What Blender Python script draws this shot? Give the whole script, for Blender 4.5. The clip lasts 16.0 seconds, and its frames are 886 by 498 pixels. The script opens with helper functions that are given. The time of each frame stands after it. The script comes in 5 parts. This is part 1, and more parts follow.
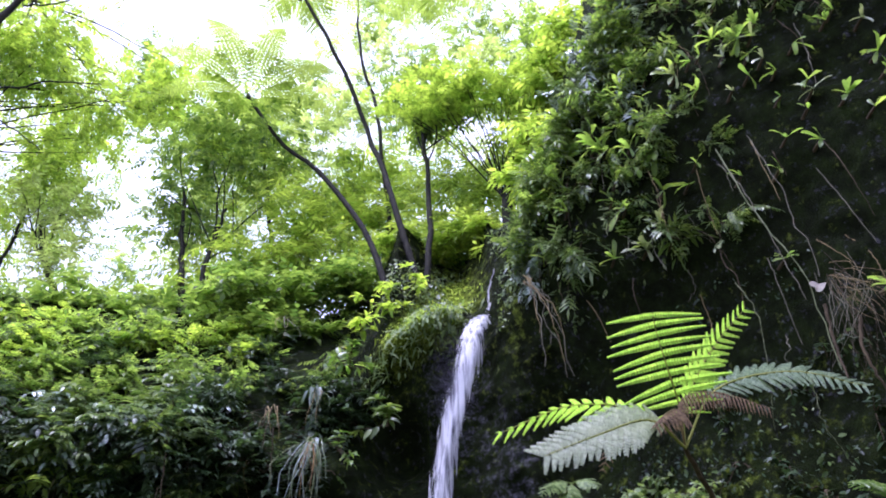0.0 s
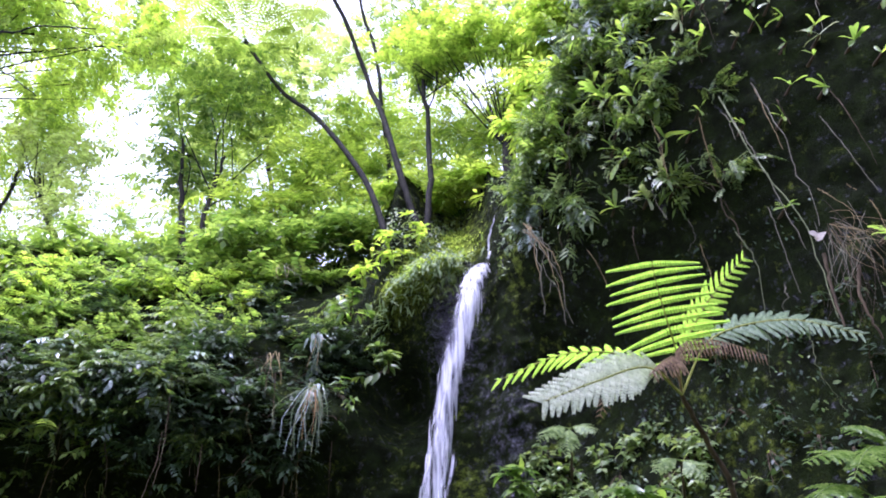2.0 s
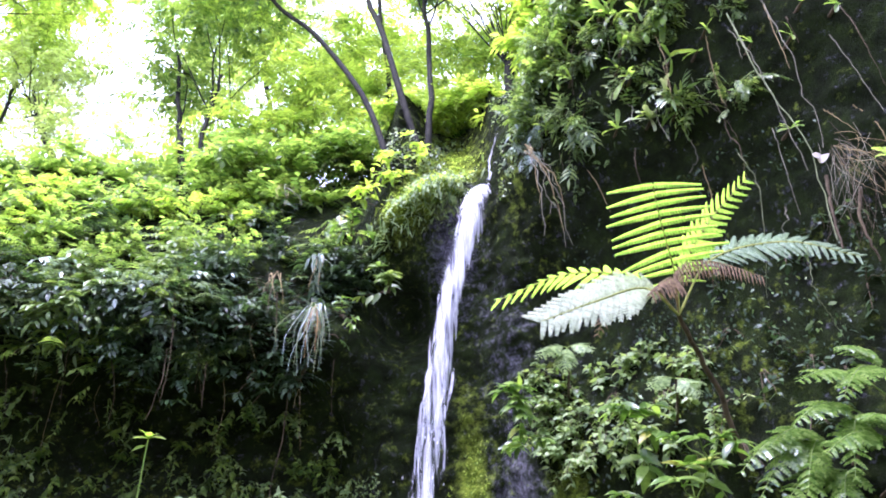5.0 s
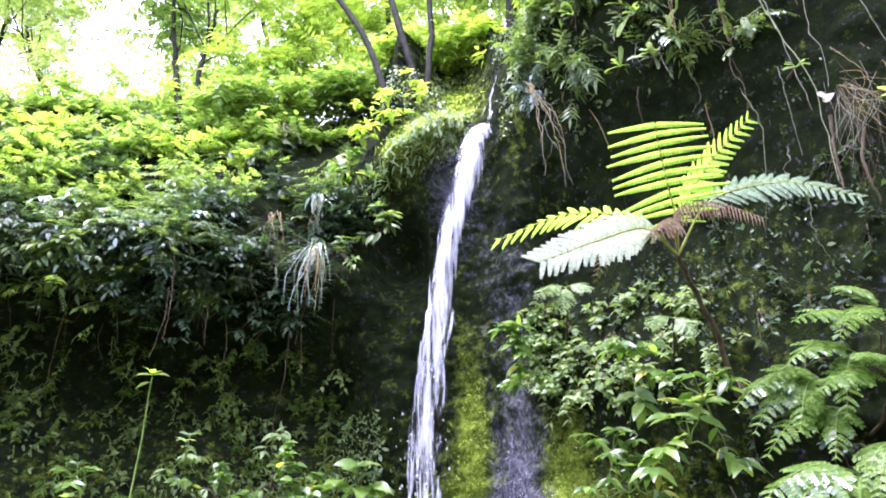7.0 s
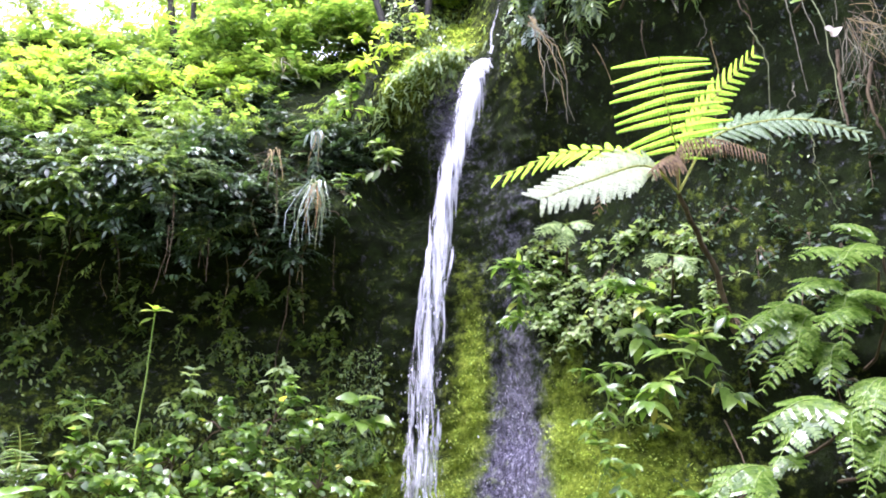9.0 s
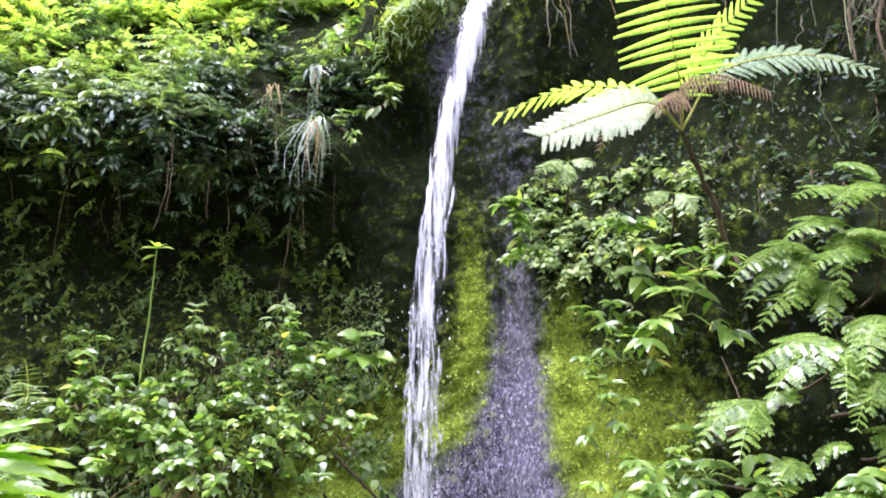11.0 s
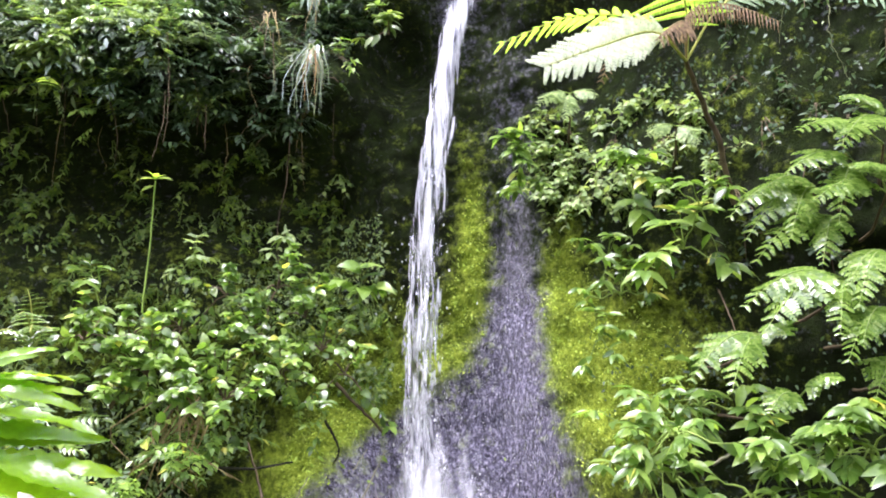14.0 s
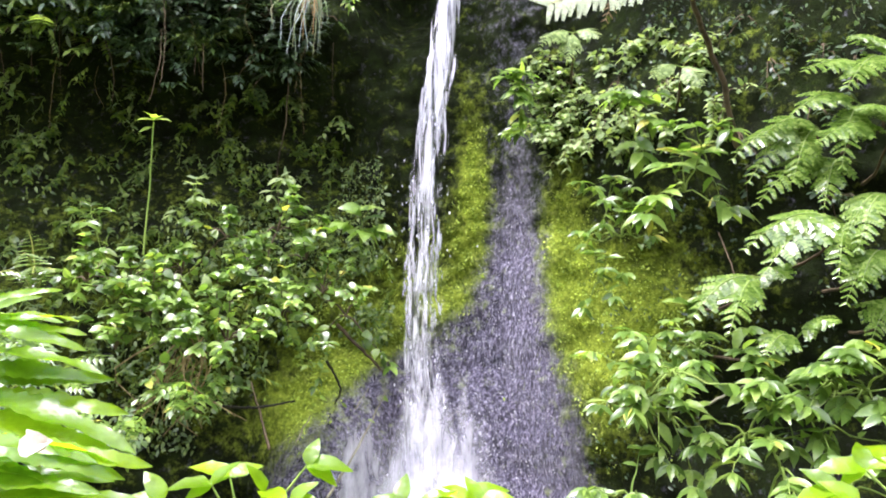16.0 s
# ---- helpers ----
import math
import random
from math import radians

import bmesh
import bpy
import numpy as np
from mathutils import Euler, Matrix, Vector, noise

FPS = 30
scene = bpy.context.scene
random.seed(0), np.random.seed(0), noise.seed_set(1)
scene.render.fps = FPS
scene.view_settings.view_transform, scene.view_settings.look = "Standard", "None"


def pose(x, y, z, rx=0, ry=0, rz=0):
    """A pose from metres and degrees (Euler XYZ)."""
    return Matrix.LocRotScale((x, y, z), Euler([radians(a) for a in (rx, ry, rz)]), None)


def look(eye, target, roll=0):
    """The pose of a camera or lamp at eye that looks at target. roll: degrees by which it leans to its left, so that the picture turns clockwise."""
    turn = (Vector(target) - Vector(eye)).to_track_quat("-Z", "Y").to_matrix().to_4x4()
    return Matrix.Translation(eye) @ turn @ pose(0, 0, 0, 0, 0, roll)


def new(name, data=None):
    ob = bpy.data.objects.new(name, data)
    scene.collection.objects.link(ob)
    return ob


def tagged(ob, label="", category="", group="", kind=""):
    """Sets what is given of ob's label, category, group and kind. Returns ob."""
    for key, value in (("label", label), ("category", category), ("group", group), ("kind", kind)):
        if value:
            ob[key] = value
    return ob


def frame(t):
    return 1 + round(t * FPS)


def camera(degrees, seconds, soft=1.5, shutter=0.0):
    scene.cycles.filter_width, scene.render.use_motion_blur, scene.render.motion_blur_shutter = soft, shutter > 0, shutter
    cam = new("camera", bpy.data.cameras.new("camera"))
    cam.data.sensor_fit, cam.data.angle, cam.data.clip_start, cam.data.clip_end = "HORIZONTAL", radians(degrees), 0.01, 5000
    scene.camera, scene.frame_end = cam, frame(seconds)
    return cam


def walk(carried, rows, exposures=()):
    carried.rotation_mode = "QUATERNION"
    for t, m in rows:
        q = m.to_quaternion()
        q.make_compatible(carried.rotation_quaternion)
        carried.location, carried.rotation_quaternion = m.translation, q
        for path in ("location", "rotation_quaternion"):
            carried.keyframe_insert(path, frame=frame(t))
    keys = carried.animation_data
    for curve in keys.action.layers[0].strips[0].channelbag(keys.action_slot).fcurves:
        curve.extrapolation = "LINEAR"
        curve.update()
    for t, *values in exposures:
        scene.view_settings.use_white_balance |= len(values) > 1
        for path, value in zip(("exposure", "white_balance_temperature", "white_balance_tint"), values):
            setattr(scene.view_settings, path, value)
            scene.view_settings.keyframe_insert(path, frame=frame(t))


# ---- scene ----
cam = camera(59.0, 16.0, soft=1.9)
PATH = (
    (0, pose(0, 0, 1.6, 126.00, 0, -0.11) @ pose(0, 0, 0, 0, 0, -0.54)),
    (0.5, pose(0, 0, 1.6, 125.09, 0, -0.09) @ pose(0, 0, 0, 0, 0, -0.51)),
    (1, pose(0, 0, 1.6, 124.12, 0, -0.08) @ pose(0, 0, 0, 0, 0, -0.44)),
    (1.5, pose(0, 0, 1.6, 123.17, 0, -0.07) @ pose(0, 0, 0, 0, 0, -0.42)),
    (2, pose(0, 0, 1.6, 122.23, 0, -0.06) @ pose(0, 0, 0, 0, 0, -0.40)),
    (2.5, pose(0, 0, 1.6, 121.18, 0, -0.05) @ pose(0, 0, 0, 0, 0, -0.34)),
    (3, pose(0, 0, 1.6, 120.25, 0, -0.02) @ pose(0, 0, 0, 0, 0, -0.29)),
    (3.5, pose(0, 0, 1.6, 119.52, 0, -0.01) @ pose(0, 0, 0, 0, 0, -0.25)),
    (4, pose(0, 0, 1.6, 118.57, 0, -0.01) @ pose(0, 0, 0, 0, 0, -0.23)),
    (6.5, pose(0, 0, 1.6, 113.16, 0, 0.02) @ pose(0, 0, 0, 0, 0, -0.09)),
    (7, pose(0, 0, 1.6, 112.06, 0, 0.01) @ pose(0, 0, 0, 0, 0, -0.06)),
    (7.5, pose(0, 0, 1.6, 110.95, 0, 0.01) @ pose(0, 0, 0, 0, 0, -0.07)),
    (8, pose(0, 0, 1.6, 109.81, 0, 0.03) @ pose(0, 0, 0, 0, 0, -0.05)),
    (8.5, pose(0, 0, 1.6, 108.71, 0, 0.03) @ pose(0, 0, 0, 0, 0, 0.02)),
    (9, pose(0, 0, 1.6, 107.48, 0, 0.03) @ pose(0, 0, 0, 0, 0, -0.01)),
    (11.5, pose(0, 0, 1.6, 101.92, 0, 0.06) @ pose(0, 0, 0, 0, 0, 0.20)),
    (12, pose(0, 0, 1.6, 100.94, 0, 0.02) @ pose(0, 0, 0, 0, 0, 0.27)),
    (12.5, pose(0, 0, 1.6, 99.88, 0, 0.02) @ pose(0, 0, 0, 0, 0, 0.30)),
    (13, pose(0, 0, 1.6, 99.03, 0, 0.03) @ pose(0, 0, 0, 0, 0, 0.31)),
    (13.5, pose(0, 0, 1.6, 98.61, 0, 0.03) @ pose(0, 0, 0, 0, 0, 0.34)),
    (14, pose(0, 0, 1.6, 97.96, 0, 0.04) @ pose(0, 0, 0, 0, 0, 0.38)),
    (14.5, pose(0, 0, 1.6, 97.05, 0, 0.04) @ pose(0, 0, 0, 0, 0, 0.42)),
    (15, pose(0, 0, 1.6, 95.91, 0, 0.04) @ pose(0, 0, 0, 0, 0, 0.46)),
    (15.5, pose(0, 0, 1.6, 94.90, 0, 0.05) @ pose(0, 0, 0, 0, 0, 0.48)),
    (16, pose(0, 0, 1.6, 93.76, 0, 0.04) @ pose(0, 0, 0, 0, 0, 0.52)),
)
LIGHT = ((0.0, 0.4, 5150, 40), (2.5, 0.97, 5150, 42), (4.0, 1.35, 5150, 42), (7.0, 1.8, 5300, 37), (9.0, 1.8, 5500, 33), (12.5, 1.83, 5750, 28), (16.0, 1.88, 5950, 25))
walk(cam, PATH, LIGHT)

# ---- sky and light: a bright overcast noon above a gorge ----
world = bpy.data.worlds.new("sky")
scene.world = world
world.use_nodes = True
wn = world.node_tree
wn.nodes.clear()
w_out = wn.nodes.new("ShaderNodeOutputWorld")
w_bg = wn.nodes.new("ShaderNodeBackground")
w_sky = wn.nodes.new("ShaderNodeTexSky")
w_mix = wn.nodes.new("ShaderNodeMix")
w_sky.sky_type = "NISHITA"
w_sky.sun_disc = False
w_sky.sun_elevation = radians(75)
w_sky.sun_rotation = radians(-113)
w_sky.dust_density = 6.0
w_mix.data_type = "RGBA"
w_mix.inputs["Factor"].default_value = 0.7
w_mix.inputs["B"].default_value = (18, 18, 18.8, 1)
wn.links.new(w_sky.outputs["Color"], w_mix.inputs["A"])
wn.links.new(w_mix.outputs["Result"], w_bg.inputs["Color"])
w_bg.inputs["Strength"].default_value = 0.12
wn.links.new(w_bg.outputs["Background"], w_out.inputs["Surface"])
sun_data = bpy.data.lights.new("sun", "SUN")
sun_data.energy = 3.2
sun_data.angle = radians(14)
sun_data.color = (1.0, 0.97, 0.9)
sun = new("sun", sun_data)
sun.matrix_basis = look((-3.0, -1.3, 12.0), (0, 0, 0))

# ---- materials ----
def node_mat(name):
    m = bpy.data.materials.new(name)
    m.use_nodes = True
    nt = m.node_tree
    nt.nodes.clear()
    return m, nt, nt.nodes.new("ShaderNodeOutputMaterial")


def add(nt, kind, **values):
    n = nt.nodes.new(kind)
    for k, v in values.items():
        n.inputs[k.replace("_", " ")].default_value = v
    return n


def ramp(nt, source, stops):
    r = nt.nodes.new("ShaderNodeValToRGB")
    els = r.color_ramp.elements
    while len(els) < len(stops):
        els.new(0.5)
    for e, (p, c) in zip(els, stops):
        e.position, e.color = p, (*c, 1)
    nt.links.new(source, r.inputs["Fac"])
    return r.outputs["Color"]


def noise_tex(nt, scale, detail=5.0, stretch=None, rough=0.6):
    co = nt.nodes.new("ShaderNodeNewGeometry").outputs["Position"]
    if stretch:
        mp = nt.nodes.new("ShaderNodeMapping")
        mp.inputs["Scale"].default_value = stretch
        nt.links.new(co, mp.inputs["Vector"])
        co = mp.outputs["Vector"]
    n = add(nt, "ShaderNodeTexNoise", Scale=scale, Detail=detail, Roughness=rough)
    nt.links.new(co, n.inputs["Vector"])
    return n.outputs["Fac"]


def bump_from(nt, fac, strength, distance):
    b = add(nt, "ShaderNodeBump", Strength=strength, Distance=distance)
    nt.links.new(fac, b.inputs["Height"])
    return b.outputs["Normal"]


def leaf_mat(name, dark, mid, light, through_light=0.4, gloss=0.38, yellow=None, wet=0.0, shine=0.5, blue=0.13):
    """Leaf: waxy skin over a blade that lets light through; each blade has its own tone."""
    m, nt, out = node_mat(name)
    geo = nt.nodes.new("ShaderNodeNewGeometry")
    info = nt.nodes.new("ShaderNodeObjectInfo")
    summed = nt.nodes.new("ShaderNodeMath")
    summed.operation = "ADD"
    nt.links.new(geo.outputs["Random Per Island"], summed.inputs[0])
    nt.links.new(info.outputs["Random"], summed.inputs[1])
    frac = nt.nodes.new("ShaderNodeMath")
    frac.operation = "FRACT"
    nt.links.new(summed.outputs[0], frac.inputs[0])
    dark, mid, light = ((c[0], c[1], c[2] + blue * c[1]) for c in (dark, mid, light))
    stops = [(0.0, dark), (0.5, mid), (0.972, light)]
    if yellow:
        stops.append((0.99, yellow))
    col = ramp(nt, frac.outputs[0], stops)
    mott = nt.nodes.new("ShaderNodeMix")
    mott.data_type, mott.blend_type = "RGBA", "MULTIPLY"
    mott.inputs["Factor"].default_value = 0.5
    nt.links.new(col, mott.inputs["A"])
    nt.links.new(ramp(nt, noise_tex(nt, 35, 3), [(0.3, (0.55, 0.6, 0.5)), (0.7, (1.25, 1.2, 1.1))]), mott.inputs["B"])
    color = mott.outputs["Result"]
    skin = add(nt, "ShaderNodeBsdfPrincipled", Roughness=gloss)
    skin.inputs["Specular IOR Level"].default_value = shine
    skin.inputs["Coat Weight"].default_value, skin.inputs["Coat Roughness"].default_value = wet, 0.24
    nt.links.new(color, skin.inputs["Base Color"])
    nt.links.new(bump_from(nt, noise_tex(nt, 60, 2), 0.25, 0.01), skin.inputs["Normal"])
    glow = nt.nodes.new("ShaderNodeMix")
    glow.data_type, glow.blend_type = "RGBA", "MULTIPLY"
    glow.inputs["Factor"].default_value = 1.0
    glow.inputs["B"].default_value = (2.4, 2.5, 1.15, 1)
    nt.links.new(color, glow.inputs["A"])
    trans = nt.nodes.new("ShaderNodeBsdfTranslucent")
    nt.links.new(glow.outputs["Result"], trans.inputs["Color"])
    mix = add(nt, "ShaderNodeMixShader", Fac=through_light)
    nt.links.new(skin.outputs[0], mix.inputs[1])
    nt.links.new(trans.outputs[0], mix.inputs[2])
    nt.links.new(mix.outputs[0], out.inputs["Surface"])
    return m


def bark_mat(name, a, b, rough=0.8, scale=14):
    m, nt, out = node_mat(name)
    p = add(nt, "ShaderNodeBsdfPrincipled", Roughness=rough)
    p.inputs["Specular IOR Level"].default_value = 0.15
    f = noise_tex(nt, scale, 6, (1, 1, 0.3))
    nt.links.new(ramp(nt, f, [(0.3, a), (0.7, b)]), p.inputs["Base Color"])
    nt.links.new(bump_from(nt, noise_tex(nt, scale * 3, 4, (1, 1, 0.35)), 0.7, 0.02), p.inputs["Normal"])
    nt.links.new(p.outputs[0], out.inputs["Surface"])
    return m


def rock_mat():
    """Dark wet volcanic rock with earth, and moss and water film with painted glints where the face carries them."""
    m, nt, out = node_mat("wet_mossy_rock")
    p = add(nt, "ShaderNodeBsdfPrincipled")
    grain = noise_tex(nt, 34, 8, None, 0.7)
    stone = ramp(nt, noise_tex(nt, 5.0, 10, None, 0.75), [(0.3, (0.008, 0.009, 0.005)), (0.46, (0.014, 0.018, 0.008)), (0.58, (0.02, 0.029, 0.009)), (0.66, (0.029, 0.043, 0.011)), (0.78, (0.046, 0.055, 0.022))])
    # pale flecks and lilac tint paint the film's glints and sky sheen
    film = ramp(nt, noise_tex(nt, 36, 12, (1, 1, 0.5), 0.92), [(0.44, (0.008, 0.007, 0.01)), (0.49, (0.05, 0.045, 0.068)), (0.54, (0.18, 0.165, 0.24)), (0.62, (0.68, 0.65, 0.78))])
    moss = ramp(nt, noise_tex(nt, 22, 12, None, 0.82), [(0.34, (0.04, 0.055, 0.01)), (0.43, (0.13, 0.18, 0.02)), (0.53, (0.27, 0.35, 0.035)), (0.66, (0.5, 0.57, 0.08))])
    wet_at = nt.nodes.new("ShaderNodeAttribute")
    wet_at.attribute_name = "wet"
    moss_at = nt.nodes.new("ShaderNodeAttribute")
    moss_at.attribute_name = "moss"

    def edge(attr, scale, soft):
        s = nt.nodes.new("ShaderNodeMath")
        s.operation = "ADD"
        nt.links.new(attr.outputs["Fac"], s.inputs[0])
        spread = nt.nodes.new("ShaderNodeMath")
        spread.operation = "MULTIPLY_ADD"
        spread.inputs[1].default_value, spread.inputs[2].default_value = 2.0, -0.5
        nt.links.new(noise_tex(nt, scale, 12, None, 0.75), spread.inputs[0])
        nt.links.new(spread.outputs[0], s.inputs[1])
        r = nt.nodes.new("ShaderNodeMapRange")
        r.inputs["From Min"].default_value = 0.92 - soft
        r.inputs["From Max"].default_value = 0.92 + soft
        nt.links.new(s.outputs[0], r.inputs["Value"])
        return r.outputs["Result"]

    wet, mossy = edge(wet_at, 11, 0.3), edge(moss_at, 9, 0.26)
    c1, c2 = (nt.nodes.new("ShaderNodeMix") for _ in range(2))
    for c in (c1, c2):
        c.data_type = "RGBA"
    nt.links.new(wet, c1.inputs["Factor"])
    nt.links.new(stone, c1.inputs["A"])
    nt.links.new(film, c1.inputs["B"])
    nt.links.new(mossy, c2.inputs["Factor"])
    nt.links.new(c1.outputs["Result"], c2.inputs["A"])
    nt.links.new(moss, c2.inputs["B"])
    nt.links.new(c2.outputs["Result"], p.inputs["Base Color"])
    sp = nt.nodes.new("ShaderNodeMix")
    sp.inputs["A"].default_value, sp.inputs["B"].default_value = 0.02, 0.6
    nt.links.new(wet, sp.inputs["Factor"])
    nt.links.new(sp.outputs["Result"], p.inputs["Specular IOR Level"])
    rg, rg2 = (nt.nodes.new("ShaderNodeMix") for _ in range(2))
    rg.inputs["A"].default_value, rg.inputs["B"].default_value = 0.8, 0.2
    nt.links.new(wet, rg.inputs["Factor"])
    rg2.inputs["B"].default_value = 0.85
    nt.links.new(mossy, rg2.inputs["Factor"])
    nt.links.new(rg.outputs["Result"], rg2.inputs["A"])
    nt.links.new(rg2.outputs["Result"], p.inputs["Roughness"])
    nt.links.new(bump_from(nt, noise_tex(nt, 38, 10, None, 0.75), 1.0, 0.05), p.inputs["Normal"])
    nt.links.new(p.outputs[0], out.inputs["Surface"])
    return m


def water_mat(name, lo, hi, scale=16, stretch=(1, 1, 0.1)):
    """White falling water: broken streaks with clear gaps."""
    m, nt, out = node_mat(name)
    p = add(nt, "ShaderNodeBsdfPrincipled", Roughness=0.25)
    f = noise_tex(nt, scale, 6, stretch, 0.6)
    nt.links.new(ramp(nt, f, [(0.36, (0.62, 0.62, 0.74)), (0.5, (0.96, 0.96, 1.0))]), p.inputs["Base Color"])
    nt.links.new(bump_from(nt, f, 0.5, 0.03), p.inputs["Normal"])
    tr = nt.nodes.new("ShaderNodeBsdfTranslucent")
    tr.inputs["Color"].default_value = (0.9, 0.9, 0.93, 1)
    body = add(nt, "ShaderNodeMixShader", Fac=0.4)
    nt.links.new(p.outputs[0], body.inputs[1])
    nt.links.new(tr.outputs[0], body.inputs[2])
    at = nt.nodes.new("ShaderNodeAttribute")
    at.attribute_name = "body"
    s = nt.nodes.new("ShaderNodeMath")
    s.operation = "MULTIPLY_ADD"
    s.inputs[1].default_value = 0.45
    nt.links.new(at.outputs["Fac"], s.inputs[0])
    nt.links.new(f, s.inputs[2])
    r = nt.nodes.new("ShaderNodeMapRange")
    r.inputs["From Min"].default_value, r.inputs["From Max"].default_value = lo, hi
    nt.links.new(s.outputs[0], r.inputs["Value"])
    clear = nt.nodes.new("ShaderNodeBsdfTransparent")
    mix = nt.nodes.new("ShaderNodeMixShader")
    nt.links.new(r.outputs["Result"], mix.inputs["Fac"])
    nt.links.new(clear.outputs[0], mix.inputs[1])
    nt.links.new(body.outputs[0], mix.inputs[2])
    nt.links.new(mix.outputs[0], out.inputs["Surface"])
    return m


ROCK = rock_mat()
BARK = bark_mat("dark_bark", (0.008, 0.008, 0.006), (0.032, 0.03, 0.02))
TWIG = bark_mat("brown_twig", (0.04, 0.03, 0.018), (0.12, 0.09, 0.05))
ROOT = bark_mat("pale_root", (0.09, 0.085, 0.055), (0.25, 0.24, 0.16))
VINE = bark_mat("green_vine", (0.08, 0.1, 0.04), (0.24, 0.26, 0.13))
STRAW = bark_mat("dry_straw", (0.12, 0.09, 0.04), (0.32, 0.25, 0.11))
RUST = bark_mat("rusty_grass", (0.13, 0.08, 0.03), (0.28, 0.18, 0.06), 0.6)
STALK = bark_mat("green_stalk", (0.1, 0.17, 0.03), (0.25, 0.34, 0.07), 0.5)
PETIOLE = bark_mat("yellow_leaf_stalk", (0.2, 0.24, 0.04), (0.42, 0.42, 0.1), 0.5)
# tone raised so the unseen slope behind the viewer bounces some light
SOIL = bark_mat("damp_soil_and_moss", (0.03, 0.034, 0.014), (0.1, 0.11, 0.045), 0.9, 6)
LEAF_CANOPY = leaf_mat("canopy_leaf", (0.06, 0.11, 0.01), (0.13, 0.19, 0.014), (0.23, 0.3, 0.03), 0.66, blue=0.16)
# paler canopy leaf: distance haze is put into its colour
LEAF_HAZED = leaf_mat("hazed_canopy_leaf", (0.15, 0.18, 0.05), (0.24, 0.29, 0.07), (0.36, 0.41, 0.12), 0.74, 0.45, blue=0.2)
# lit copy of the canopy leaf: sunlight is put into its colour
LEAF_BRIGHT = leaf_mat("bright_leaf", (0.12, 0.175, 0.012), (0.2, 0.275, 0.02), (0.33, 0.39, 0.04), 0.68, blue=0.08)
# shaded copy of the leaf: shade is put into its dark colour
LEAF_SHADED = leaf_mat("shaded_glossy_leaf", (0.018, 0.036, 0.012), (0.034, 0.062, 0.02), (0.06, 0.1, 0.025), 0.25, 0.42, None, 0.0, 0.35)
# wet coat over a base paled to paint in the sky's sheen
LEAF_SHEEN_TONE = leaf_mat("wet_painted_sheen_leaf", (0.09, 0.14, 0.08), (0.2, 0.26, 0.19), (0.34, 0.41, 0.35), 0.2, 0.3, None, 0.7)
LEAF_BUSH = leaf_mat("waxy_bush_leaf", (0.045, 0.09, 0.01), (0.105, 0.185, 0.02), (0.2, 0.29, 0.045), 0.38, 0.36, (0.34, 0.33, 0.06), 0.28, 0.5, 0.06)
LEAF_PALE = leaf_mat("pale_leaf", (0.11, 0.165, 0.04), (0.19, 0.26, 0.07), (0.3, 0.37, 0.12), 0.35, 0.5, None, 0.0, 0.3)
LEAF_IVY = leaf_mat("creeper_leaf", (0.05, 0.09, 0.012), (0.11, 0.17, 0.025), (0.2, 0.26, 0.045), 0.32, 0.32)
# base raised so the frond colour itself carries the backlit glow
FERN_GOLD = leaf_mat("painted_backlight_fern", (0.2, 0.35, 0.015), (0.25, 0.41, 0.02), (0.31, 0.46, 0.03), 0.62, 0.4)
FERN_FORE = leaf_mat("wet_green_fern", (0.1, 0.19, 0.0), (0.15, 0.27, 0.0), (0.21, 0.33, 0.0), 0.56, 0.32, None, 0.35, 0.4, 0.0)
# grey-green base paled to paint the sky's reflection on the tree fern
FERN_GREY_SHEEN = leaf_mat("grey_green_sheen_fern", (0.3, 0.34, 0.19), (0.38, 0.43, 0.25), (0.46, 0.5, 0.32), 0.22, 0.26, None, 0.6, 0.5, 0.05)
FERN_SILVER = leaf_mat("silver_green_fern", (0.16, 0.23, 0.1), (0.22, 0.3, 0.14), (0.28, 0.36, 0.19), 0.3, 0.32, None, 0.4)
FERN_HIGH = leaf_mat("high_fern", (0.13, 0.17, 0.03), (0.18, 0.23, 0.04), (0.23, 0.28, 0.05), 0.7, 0.4)
FERN_DARK = leaf_mat("glossy_fern", (0.06, 0.115, 0.012), (0.11, 0.185, 0.022), (0.18, 0.26, 0.05), 0.32, 0.26, None, 0.5, 0.5, 0.04)
FERN_DEAD = leaf_mat("dead_fern", (0.09, 0.055, 0.025), (0.16, 0.1, 0.045), (0.26, 0.17, 0.07), 0.2, 0.8)
LEAF_MOSS = leaf_mat("moss_leaf", (0.15, 0.22, 0.012), (0.31, 0.41, 0.03), (0.48, 0.56, 0.06), 0.4, 0.7)
LEAF_DEAD = leaf_mat("pale_dead_leaf", (0.32, 0.28, 0.25), (0.42, 0.38, 0.34), (0.5, 0.45, 0.4), 0.2, 0.7, None, 0.0, 0.2, 0.0)
STRAP = leaf_mat("strap_leaf", (0.09, 0.15, 0.02), (0.2, 0.3, 0.03), (0.36, 0.46, 0.05), 0.55, 0.35)
GRASS = leaf_mat("wet_grass", (0.05, 0.09, 0.02), (0.1, 0.14, 0.04), (0.2, 0.2, 0.07), 0.25, 0.2, (0.4, 0.22, 0.05))
WATER = water_mat("falling_water", 0.66, 0.98, 26, (1, 1, 0.05))
THIN_WATER = water_mat("broken_water", 0.72, 1.05, 34, (1, 1, 0.05))
MIST = water_mat("splash_mist", 0.55, 1.4, 12, (1, 1, 0.3))
DROPS = water_mat("water_drops", -0.2, 0.1)

# ---- building helpers ----
rng = np.random.default_rng(11)


